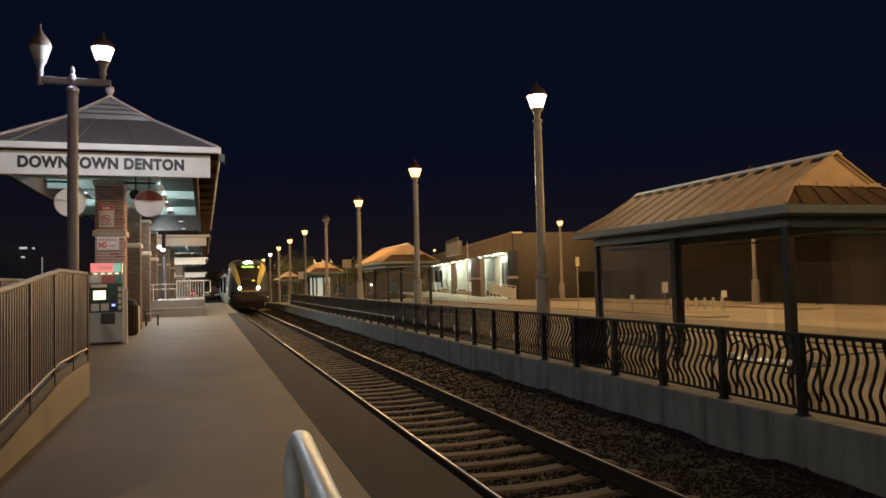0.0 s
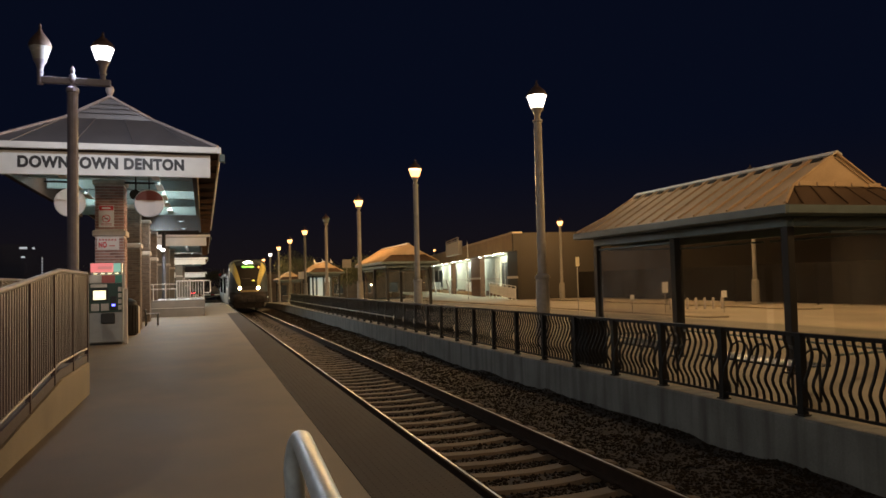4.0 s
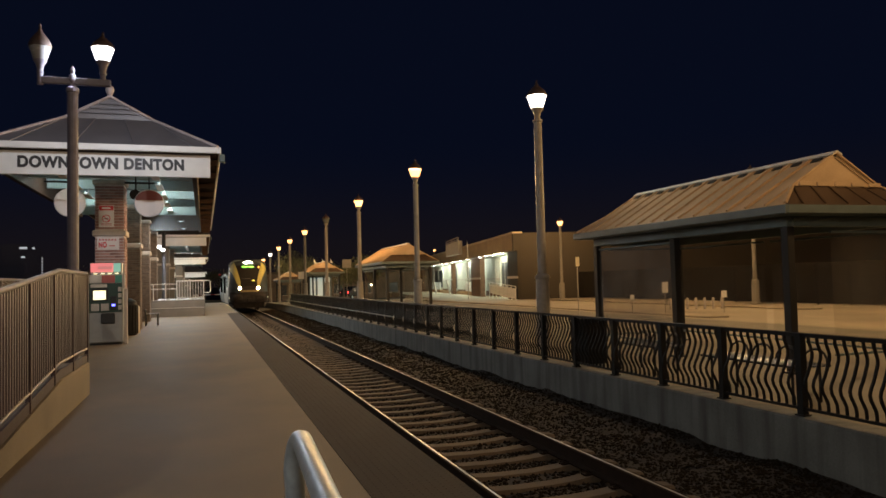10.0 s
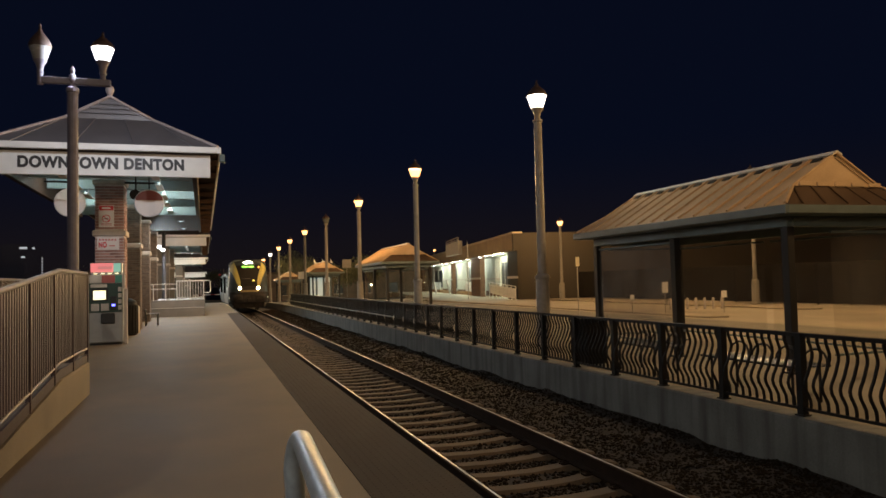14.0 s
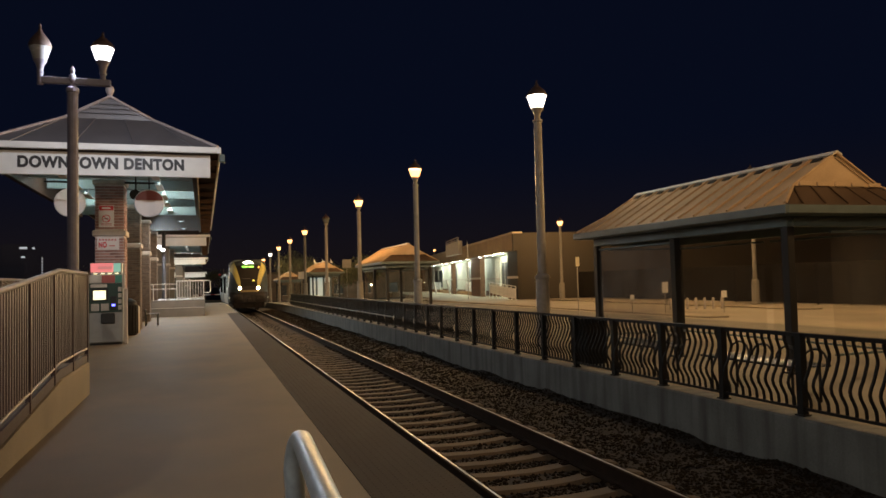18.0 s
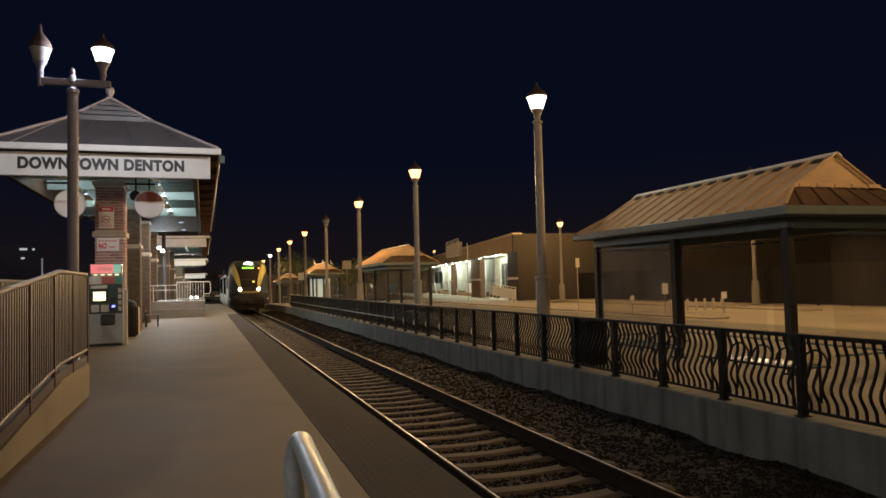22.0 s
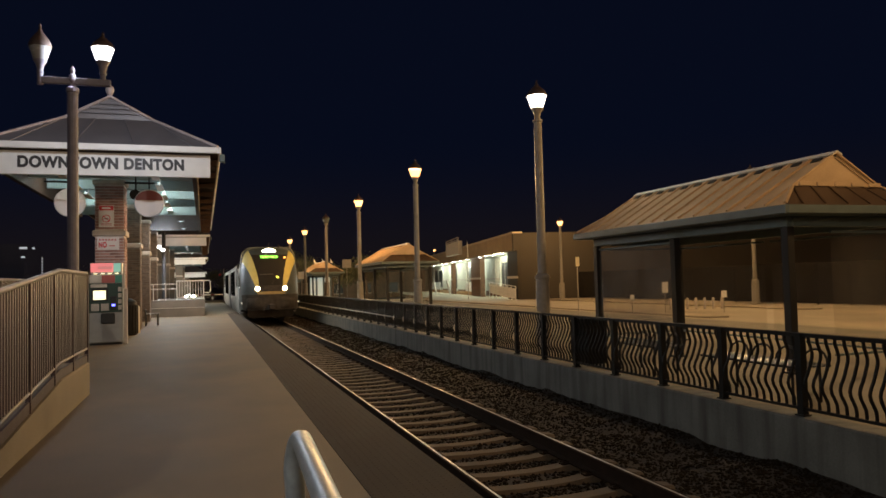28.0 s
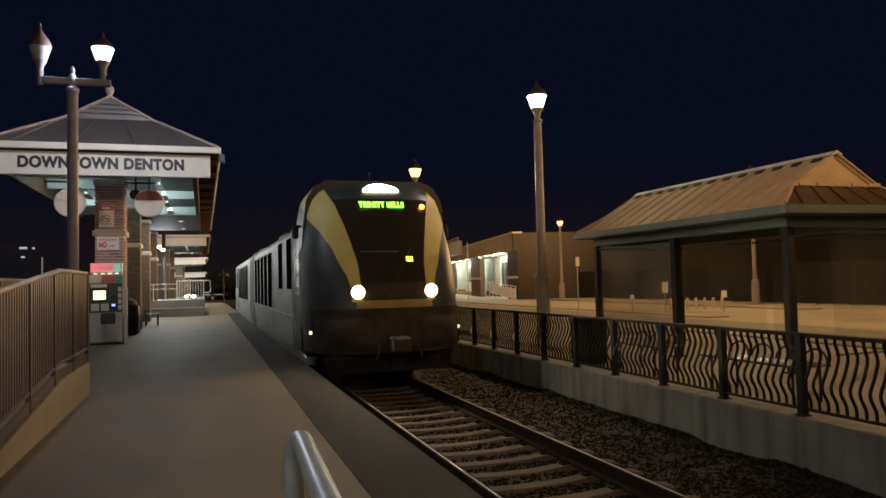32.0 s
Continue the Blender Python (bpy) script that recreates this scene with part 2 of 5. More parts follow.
DUSTGLASS = glassy("dusty_shelter_glass", (0.90, 0.89, 0.87), 0.05, 0.012, 0.05, 0.11)
SODIUM = glow("sodium_lamp_glass", (1.0, 0.43, 0.14), 4.2)
WHITELAMP = glow("white_lamp_glass", (1.0, 0.95, 0.80), 4.0)
COOLLAMP = glow("cool_white_lamp_glass", (0.95, 0.97, 1.0), 4.0)
CLOUDLAMP = mat("dark_unlit_lamp_glass", (0.11, 0.115, 0.11), 0.2, var=0.15, scale=10, bump=0.02)
DEADLAMP = mat("unlit_lamp_glass", (0.27, 0.27, 0.28), 0.25, var=0.1, scale=10, bump=0.02)
TUBELIGHT = glow("fluorescent_tube", (0.80, 0.97, 1.0), 3.5)

# ---- ground, platforms, track ----
FAR = 130.0
ylist = [(-30.0, 0.0), (0.0, 0.0), (30.0, 0.0)] + [(50.0 + 5 * i, sag(50.0 + 5 * i)) for i in range(15)] + [(FAR, sag(FAR))]
GZ = -0.15                        # the far pavement
TOPRAIL = -0.587
BED = TOPRAIL - 0.285
EDGE = 1.67                       # platform edge
TRACK = 3.26                      # centre line of the track
WALLX = 5.85


def strip(name, sect, mat_, label, category, ys=None):
    return solo(name, Mb().sweep(sect, ys or ylist), mat_, label, category, kind="structure")


gm = Mb()
gm.grid([[(-3000, y, sag(y) - 1.25) for y in (-3000, 0, 50, 60, 70, 80, 90, 100, 110, 120, 3000)],
         [(3000, y, sag(y) - 1.25) for y in (-3000, 0, 50, 60, 70, 80, 90, 100, 110, 120, 3000)]], smooth=False)
solo("ground", gm, EARTH, "dark open ground reaching the horizon at night", "ground", kind="structure")
strip("platform", [(-9.0, -1.2), (EDGE, -1.2), (EDGE, -0.02), (EDGE - 0.02, 0.0), (-9.0, 0.0)], CONCRETE,
      "brownish cast concrete platform with a smooth worn top", "platform")


def bed_z(x, y):
    """Height of the crushed stone: a low crown under the track and an uneven bank against the wall."""
    z = float(np.interp(x, [EDGE, TRACK - 1.2, TRACK, TRACK + 1.5, WALLX - 0.5, WALLX], [BED, BED + 0.02, BED + 0.05, BED + 0.05, -0.75, -0.665]))
    k = min(1.0, max(0.12, (x - TRACK - 1.2) / 0.8))
    return z + sag(y) + k * (0.075 * noise.noise((x * 0.9, y * 0.9, 3.0)) + 0.035 * noise.noise((x * 3.1, y * 3.1, 7.0)))


bx = [EDGE + 0.004, 1.9, TRACK - 1.2, TRACK - 0.6, TRACK, TRACK + 0.6] + [TRACK + 1.2 + (WALLX - TRACK - 1.2) * i / 8 for i in range(9)]
by = [-30.0, -12.0] + [-8.0 + 0.25 * i for i in range(272)] + [65.0 + 5 * i for i in range(14)]
bedm = Mb().grid([[(x, y, bed_z(x, y)) for x in bx] for y in by])
bedm.grid([[(x, y, -1.3 + sag(y)) for x in (bx[0], bx[-1])] for y in (-30.0, 50.0, 130.0)], smooth=False)
solo("ballast_bed", bedm, BALLAST, "dark bed of crushed stone under the track", "ballast", kind="structure")
strip("retaining_wall", [(WALLX, -1.2), (WALLX + 0.28, -1.2), (WALLX + 0.28, GZ), (WALLX + 0.02, GZ), (WALLX, GZ - 0.02)],
      WALLCON, "grey stained concrete retaining wall beside the track", "wall")
strip("pavement", [(WALLX + 0.284, -1.2), (16.0, -1.2), (16.0, GZ), (WALLX + 0.284, GZ)], PAVE,
      "sodium-lit concrete pavement behind the railing", "pavement")
strip("road", [(16.004, -1.2), (120.0, -1.2), (120.0, GZ - 0.1), (16.004, GZ - 0.1)], PLAZA,
      "broad pale concrete bus road under sodium light", "road")

# tactile strip along the edge
tin = lambda y: 0.985 + 0.003 * min(y, 45.0)
tm = Mb()
tys = [-6.0, 35.0, 60.0, 100.0]
tm.grid([[(tin(y), y, 0.001 + sag(y)), (tin(y) + 0.004, y, 0.005 + sag(y)), (EDGE - 0.02, y, 0.005 + sag(y)), (EDGE - 0.02, y, 0.001 + sag(y))] for y in tys], smooth=False)
tact = solo("tactile_strip", tm, TACT, "dark brown tactile strip of raised domes along the platform edge", "tactile paving", kind="structure")
dv, df = [], []
for j in range(int(19.0 / 0.06)):
    y = 3.6 + j * 0.06
    for i in range(11):
        x = EDGE - 0.05 - i * 0.06
        if x < tin(y) + 0.02:
            continue
        k = len(dv)
        for q in range(6):
            w = q * math.pi / 3
            dv.append((x + 0.012 * math.cos(w), y + 0.012 * math.sin(w), 0.0045))
        for q in range(6):
            w = q * math.pi / 3
            dv.append((x + 0.006 * math.cos(w), y + 0.006 * math.sin(w), 0.0068))
        df += [(k + q, k + (q + 1) % 6, k + 6 + (q + 1) % 6, k + 6 + q) for q in range(6)] + [tuple(range(k + 6, k + 12))]
dm = Mb()
dm.v, dm.f, dm.s = dv, df, [True] * len(df)
tagged(part("domes", dm, TACT, tact), kind="stuff")


def rail(x):
    s = [(-0.075, -0.17), (0.075, -0.17), (0.075, -0.158), (0.012, -0.14), (0.010, -0.04), (0.035, -0.03), (0.036, -0.008), (0.028, -0.002),
         (-0.028, -0.002), (-0.036, -0.008), (-0.035, -0.03), (-0.010, -0.04), (-0.012, -0.14), (-0.075, -0.158)]
    r = thing("rail", pose(x, 0, TOPRAIL), "rusty steel rail with a bright worn head", "rail", "rails of the track")
    part("rail_body", Mb().sweep(s, ylist), RAILSTEEL, r)
    part("rail_head", Mb().sweep([(-0.014, -0.004), (0.014, -0.004), (0.010, 0.0), (-0.010, 0.0)], ylist), RAILHEAD, r, "bright worn running surface")


rail(TRACK - 0.7525)
rail(TRACK + 0.7525)
SB = Mb()
W2 = 1.28
prof = [(-W2, -0.03), (-1.1, -0.005), (-0.95, 0.0), (-0.68, -0.002), (-0.42, -0.026), (-0.2, -0.036), (0.2, -0.036), (0.42, -0.026), (0.68, -0.002), (0.95, 0.0), (1.1, -0.005), (W2, -0.03)]
rows = []
for x, z in prof:
    rows.append([(x, -0.13, z - 0.17), (x, -0.12, z - 0.05), (x, -0.085, z - 0.004), (x, 0.085, z - 0.004), (x, 0.12, z - 0.05), (x, 0.13, z - 0.17)])
SB.grid(rows, smooth=False)
SB.add(rows[0], [(0, 1, 2, 3, 4, 5)])
SB.add(rows[-1], [(5, 4, 3, 2, 1, 0)])
sme = SB.data("block", SLEEPER)
clip = Mb().box((-0.05, -0.045, 0.0), (0.05, 0.045, 0.022), 0.006).tube([(-0.03, -0.03, 0.03), (0.035, -0.03, 0.034), (0.035, 0.03, 0.034), (-0.03, 0.03, 0.03)], 0.008, n=5)
cme = clip.data("rail_clip", RAILSTEEL)
for i in range(-22, 108):
    y = 7.0 + 0.53 * (i - 6)
    sl = thing("sleeper", pose(TRACK + random.uniform(-0.02, 0.02), y, TOPRAIL - 0.168 + sag(y), 0, random.uniform(-0.4, 0.4), random.uniform(-0.6, 0.6)),
               "weathered concrete sleeper in dark ballast", "sleeper", "sleepers of the track")
    part("block", sme, SLEEPER, sl)
    if i < 40:
        for x in (-0.7525 - 0.12, -0.7525 + 0.12, 0.7525 - 0.12, 0.7525 + 0.12):
            part("rail_clip", cme, RAILSTEEL, sl, at=pose(x, 0, -0.012))

# ---- iron fence on the wall ----
FX = 6.0
POST = 1.222
fence = thing("fence", pose(FX, 0, GZ), "black iron railing with bowed wavy balusters on the wall", "railing")
FH = 0.865


def wave(s):
    """Sideways bow of a baluster at height fraction s: a belly towards the track low down."""
    return -0.075 * math.sin(math.pi * min(1, max(0, (s - 0.10) / 0.50))) ** 2 + 0.045 * math.sin(math.pi * min(1, max(0, (s - 0.55) / 0.42))) ** 2


bal = Mb().tube([(wave(i / 14), 0, 0.07 + (FH - 0.10) * i / 14) for i in range(15)], 0.0162, n=4)
bme = bal.data("baluster", BLACKIRON)
pme = Mb().box((-0.04, -0.042, 0.0), (0.04, 0.042, FH + 0.005), 0.004).box((-0.06, -0.06, 0.0), (0.06, 0.06, 0.014), 0.003).data("post", BLACKIRON)
P0 = 6.11 - 3 * POST
fars = Mb()
for k in range(-1, 42):
    y0 = P0 + k * POST
    z0 = sag(y0)
    if k < 26:
        part("post", pme, BLACKIRON, fence, at=pose(0, y0, z0))
    else:
        fars.box((-0.032, y0 - 0.032, z0), (0.032, y0 + 0.032, z0 + FH))
    for j in range(1, 11):
        yb = y0 + POST * j / 11
        if k < 26:
            part("baluster", bme, BLACKIRON, fence, at=pose(0, yb, z0))
        else:
            fars.tube([(wave(i / 6), yb, z0 + 0.07 + (FH - 0.10) * i / 6) for i in range(7)], 0.0128, n=4)
tagged(part("far_balusters", fars, BLACKIRON, fence), kind="stuff")
fy = [(y, dz) for y, dz in ylist if 1 < y < 56]
fy = [(P0 - POST, 0.0)] + fy
part("top_rail", Mb().sweep([(-0.026, FH - 0.035), (0.026, FH - 0.035), (0.026, FH + 0.004), (0.0, FH + 0.012), (-0.026, FH + 0.004)], fy), BLACKIRON, fence)
# pale pipe added for the bright line of lit pavement beyond the fence
part("handrail", Mb().tube([(-0.09, y, 0.37 + sag(y)) for y in (23.0, 30.0, 40.0, 50.0, 56.0)], 0.018, n=8), GREYPOLE, fence, "pale pipe in place of the lit pavement edge")
part("bottom_rail", Mb().sweep([(-0.02, 0.06), (0.02, 0.06), (0.02, 0.09), (-0.02, 0.09)], fy), BLACKIRON, fence)


# ---- street lamps ----
def lantern(parent, x, y, z, globe_mat, metal, unlit=False, k=1.0, ck=1.0):
    """An acorn lantern: fluted holder, glass, cap and finial."""
    ln = part("lantern", Mb().lathe([(0.05, -0.42), (0.075, -0.40), (0.06, -0.33), (0.085, -0.22), (0.13, -0.15), (0.145, -0.12)], (x, y, z), 16, k=k), metal, parent)
    part("glass", Mb().lathe([(0.125, -0.119), (0.150, -0.06), (0.185, 0.05), (0.220, 0.14), (0.222, 0.16), (0.20, 0.165)], (x, y, z), 20, k=k), globe_mat, ln,
         "unlit clouded glass" if unlit else "glowing glass")
    if not unlit:
        ln.children[0].visible_shadow = False
    part("cap", Mb().lathe([(r, 0.166 + (h - 0.166) * ck) for r, h in ((0.228, 0.166), (0.235, 0.19), (0.19, 0.27), (0.11, 0.35), (0.045, 0.40), (0.05, 0.42), (0.02, 0.44), (0.032, 0.47), (0.008, 0.52), (0.003, 0.53))], (x, y, z), 20, k=k),
         CAPDARK, ln, "dark painted cap")
    return ln


def bulb(x, y, z, col, watts, size=0.10):
    """A point lamp; in lanterns, and bare where light is added."""
    d = bpy.data.lights.new("bulb", "POINT")
    d.color, d.energy, d.shadow_soft_size = col, watts, size
    ob = new("bulb", d)
    ob.location = (x, y, z)
    return ob


ORANGE, WARMWHITE, COOLWHITE = (1.0, 0.60, 0.25), (1.0, 0.95, 0.82), (0.88, 0.91, 1.0)
SODIUM_W, WHITE_W, COOL_W, LOT_W, FILL_DOWN_W = 1500.0, 330.0, 315.0, 6200.0, 120.0


def street_lamp(y, globe_mat, label, unlit=False, x=7.2):
    hz = 5.30 if y < 20 else 5.18
    g = GZ + sag(y)
    t = thing("street_lamp", pose(x, y, g), label, "street lamp", "lamps along the track")
    h = hz - GZ - 0.35
    part("base", Mb().lathe([(0.20, 0.0), (0.20, 0.06), (0.165, 0.08), (0.145, 1.50), (0.165, 1.52), (0.165, 1.57), (0.10, 1.63)], n=12, smooth=False), GREYPOLE, t)
    part("pole", Mb().lathe([(0.098, 1.62), (0.088, h - 0.06), (0.11, h - 0.05), (0.11, h)], n=12, smooth=False), GREYPOLE, t)
    lantern(t, 0, 0, h + 0.38, globe_mat, GREYPOLE, unlit)
    if not unlit and y < 100:
        bulb(x, y, g + h + 0.40, ORANGE if globe_mat is SODIUM else WARMWHITE, (SODIUM_W if y > 20 else 320.0) if globe_mat is SODIUM else WHITE_W)
    return t


SLAMP = 9.94
for k in range(-2, 11):
    y = 14.64 + SLAMP * k
    if k == 3:
        street_lamp(y, CLOUDLAMP, "tall grey street lamp with an unlit acorn lantern", True)
    elif k in (0,):
        street_lamp(y, WHITELAMP, "tall grey street lamp with a white glowing acorn lantern")
    elif k == 7:
        street_lamp(y, WHITELAMP, "far grey street lamp with a white glowing acorn lantern")
    else:
        street_lamp(y, SODIUM, "tall grey street lamp with an orange glowing acorn lantern")


# ---- shelters behind the fence ----
def shelter_roof(t, w, l, ez, rz, gy, metal, fas, seam, skirt, cap):
    """A Dutch-gable roof: eave rectangle w by l at height ez, ridge at rz, gables set gy inside."""
    c = w / 2
    k = (rz - ez) / c
    gx = gy * 1.35
    gz = ez + k * gx
    roof = part("roof", Mb().slab([(0, 0, ez), (0, l, ez), (gx, l - gy, gz), (c, l - gy, rz), (c, gy, rz), (gx, gy, gz)][::-1], 0.05)
                .slab([(w, 0, ez), (w, l, ez), (w - gx, l - gy, gz), (c, l - gy, rz), (c, gy, rz), (w - gx, gy, gz)], 0.05)
                , metal, t)
    part("end_skirt", Mb().slab([(0, 0, ez), (w, 0, ez), (w - gx, gy, gz), (gx, gy, gz)], 0.04), skirt, roof)
    part("end_skirt", Mb().slab([(0, l, ez), (w, l, ez), (w - gx, l - gy, gz), (gx, l - gy, gz)][::-1], 0.04), skirt, roof)
    ns = int((w - 2 * gx) / seam) + 1
    for i in range(ns + 1):
        xb = w * (0.12 + 0.76 * i / ns)
        xt = gx + (w - 2 * gx) * i / ns
        part("skirt_seam", Mb().tube([(xb, 0.02, ez + 0.025), (xt, gy, gz + 0.01)], 0.018, n=4), skirt, roof)
        if seam < 0.5 and i < ns:
            part("snow_guard", Mb().box((xt + 0.04, gy - 0.10, gz - 0.01), (xt + (w - 2 * gx) / ns - 0.06, gy - 0.07, gz + 0.05), 0.005), metal, roof)
    part("gable", Mb().slab([(gx + .02, gy + 0.02, gz), (w - gx - .02, gy + 0.02, gz), (c, gy + 0.02, rz - 0.03)], 0.03), metal, roof)
    part("gable", Mb().slab([(gx + .02, l - gy - 0.02, gz), (w - gx - .02, l - gy - 0.02, gz), (c, l - gy - 0.02, rz - 0.03)], 0.03), metal, roof)
    n = int(l / seam)
    for side in (0, 1):
        for i in range(1, n):
            y = l * i / n
            top = (c - 0.04, rz) if gy < y < l - gy else (gx * min(1, min(y, l - y) / gy), 0)
            xt = top[0]
            zt = ez + k * xt
            x0 = 0.02
            pts = [(x0, y, ez + k * x0 + 0.012), (xt, y, zt + 0.012)]
            if side:
                pts = [(w - p[0], p[1], p[2]) for p in pts]
            part("seam", Mb().tube(pts, 0.030, n=4), metal, roof)
    part("ridge_cap", Mb().slab([(c - 0.10, gy - 0.05, rz - 0.10 * k + 0.05), (c - 0.10, l - gy + 0.05, rz - 0.10 * k + 0.05), (c, l - gy + 0.05, rz + 0.05), (c, gy - 0.05, rz + 0.05)][::-1], 0.02)
         .slab([(c + 0.10, gy - 0.05, rz - 0.10 * k + 0.05), (c + 0.10, l - gy + 0.05, rz - 0.10 * k + 0.05), (c, l - gy + 0.05, rz + 0.05), (c, gy - 0.05, rz + 0.05)], 0.02), RIDGEPALE if fas is FASCIA else cap, roof, "pale metal ridge cap")
    if seam < 0.5:
        for i in range(n - 2):
            yy = l * (i + 1.62) / n
            part("ridge_closure", Mb().slab([(c - 0.18, yy - 0.11, rz - 0.18 * k + 0.012), (c - 0.18, yy + 0.07, rz - 0.18 * k + 0.012), (c - 0.10, yy + 0.07, rz - 0.10 * k + 0.03), (c - 0.10, yy - 0.11, rz - 0.10 * k + 0.03)][::-1], 0.02), POSTDARK, roof)
    for ex, ey, sx, sy in ((0, 0, 1, 1), (w, 0, -1, 1), (0, l, 1, -1), (w, l, -1, -1)):
        hip = (ex + sx * gx, ey + sy * gy, gz + 0.015)
        part("hip_cap", Mb().tube([(ex + sx * 0.03, ey + sy * 0.03, ez + 0.03), hip], 0.035 if seam < 0.5 else 0.06, n=6, flat=0.6), cap, roof, "pale metal hip cap")
        part("rake_trim", Mb().tube([hip, (c, ey + sy * (gy - 0.01), rz + 0.015)], 0.035 if seam < 0.5 else 0.065, n=6, flat=0.6), cap, roof, "pale metal gable trim")
    return gx, gz, k


def shelter(y, front=None):
    t = thing("shelter", pose(8.0, y, GZ + sag(y)), "waiting shelter with an orange-lit ribbed metal roof and dark glass walls", "shelter", "waiting shelters")
    w, l = 2.86, 6.25
    shelter_roof(t, w, l, 2.50, 3.355, 0.42, SHEETTAN, FASCIA, 0.412, SKIRTBROWN, SHEETTAN)
    for a, b in (((-0.03, -0.03), (0.03, l + 0.03)), ((w - 0.03, -0.03), (w + 0.03, l + 0.03)), ((0.032, -0.03), (w - 0.032, 0.03)), ((0.032, l - 0.03), (w - 0.032, l + 0.03))):
        part("gutter", Mb().box((*a, 2.37), (*b, 2.50), 0.01), FASCIA, t)
    for a, b in (((0.30, 0.30), (0.42, l - 0.30)), ((w - 0.42, 0.30), (w - 0.30, l - 0.30)), ((0.424, 0.30), (w - 0.424, 0.42)), ((0.424, l - 0.42), (w - 0.424, l - 0.30))):
        part("beam", Mb().box((*a, 2.20), (*b, 2.355), 0.01), FASCIA, t)
    part("soffit", Mb().box((0.03, 0.03, 2.36), (w - 0.03, l - 0.03, 2.368)), FASCIA, t)
    for px in (0.36, w - 0.36):
        for py in (0.36, 3.1, l - 0.36) if px < 1 else (0.36, l - 0.36):
            part("post", Mb().box((px - 0.065, py - 0.07, 0), (px + 0.065, py + 0.07, 2.2), 0.008).box((px - 0.11, py - 0.11, 0), (px + 0.11, py + 0.11, 0.03), 0.004), POSTDARK, t)
    panes = [((0.35, 3.2), (0.37, l - 0.46)), ((w - 0.37, 0.46), (w - 0.35, 3.0)), ((w - 0.37, 3.2), (w - 0.35, l - 0.46)),
             ((0.46, l - 0.37), (w - 0.46, l - 0.35)), ((1.2, 0.35), (w - 0.46, 0.37))]
    for a, b in panes:
        p = part("pane", Mb().box((*a, 0.25), (*b, 2.10)), front if front and a[0] < 0.36 else GLASS, t)
        p.visible_shadow = False
        part("top_channel", Mb().box((a[0] - .012, a[1] - .012, 2.102), (b[0] + .012, b[1] + .012, 2.14), 0.004), FASCIA, p)
        part("bottom_channel", Mb().box((a[0] - .012, a[1] - .012, 0.21), (b[0] + .012, b[1] + .012, 0.248), 0.004), FASCIA, p)
    return t


for k in range(4):
    shelter(8.3 + 25.0 * k, DUSTGLASS if k == 0 else None)


# ---- ramp and its railing ----
RBREAK, RSLOPE, RTOP = 8.62, 0.088, 0.425
rz = lambda y: RTOP if y > RBREAK else max(0.0, RTOP - (RBREAK - y) * RSLOPE)
strip("ramp", [(-3.2, 0.0), (-1.44, 0.0), (-1.44, RTOP - 0.025), (-1.46, RTOP - 0.005), (-3.2, RTOP - 0.005)], RAMPCON, "pale concrete ramp wall", "ramp",
      ys=[(10.53, 0.0), (RBREAK, 0.0)])
rm = Mb()
RFOOT = RBREAK - (RTOP - 0.01) / RSLOPE
rm.add([(-1.44, RFOOT, 0), (-1.44, RBREAK, 0), (-1.44, RBREAK, RTOP - 0.005), (-1.44, RFOOT, 0.004), (-3.2, RFOOT, 0), (-3.2, RBREAK, 0), (-3.2, RBREAK, RTOP - 0.005), (-3.2, RFOOT, 0.004)],
       [(0, 1, 2, 3), (4, 7, 6, 5), (3, 2, 6, 7), (0, 3, 7, 4)])
solo("ramp_slope", rm, RAMPCON, "sloping pale concrete ramp beside the platform", "ramp", kind="structure")


def railing(name, x, ya, yb, zf, label, pitch=0.115, h=1.16, group="ramp railings"):
    """A steel railing along y, its foot at height zf(y)."""
    t = thing(name, pose(x, 0, 0), label, "railing", group)
    ys = sorted({ya, yb} | {y for y in (RBREAK,) if ya < y < yb})
    part("top_rail", Mb().tube([(0, y, zf(y) + h) for y in ys], 0.024, n=8), BROWNPAINT, t, "handrail paler than the bars")
    part("bottom_rail", Mb().tube([(0, y, zf(y) + 0.175) for y in ys], 0.020, n=8), RAILPAINT, t)
    for y0, y1 in zip(ys, ys[1:]):
        part("kick_plate", Mb().add([(-0.012, y0, zf(y0) + 0.002), (-0.012, y1, zf(y1) + 0.002), (-0.012, y1, zf(y1) + 0.105), (-0.012, y0, zf(y0) + 0.105),
                                     (0.012, y0, zf(y0) + 0.002), (0.012, y1, zf(y1) + 0.002), (0.012, y1, zf(y1) + 0.105), (0.012, y0, zf(y0) + 0.105)],
                                    [(0, 3, 2, 1), (4, 5, 6, 7), (3, 7, 6, 2), (0, 4, 7, 3), (1, 2, 6, 5)]), RAILPAINT, t, "low brown kick plate")
    n = round((yb - ya) / 1.05)
    for i in range(n + 1):
        y = ya + (yb - ya) * i / n
        part("post", Mb().box((-0.022, y - 0.022, zf(y)), (0.022, y + 0.022, zf(y) + h - 0.02), 0.004), RAILPAINT, t)
        for j in range(1, 13):
            yy = y + (yb - ya) / n * j / 13
            if i < n:
                part("baluster", Mb().box((-0.010, yy - 0.018, zf(yy) + 0.18), (0.010, yy + 0.018, zf(yy) + h - 0.02)), RAILPAINT, t)
    return t


railing("ramp_railing", -1.47, 3.9, 10.5, rz, "brown steel ramp railing with close upright bars")
railing("ramp_railing", -3.05, 5.0, 15.0, lambda y: 0.41, "brown steel railing at the back of the ramp")

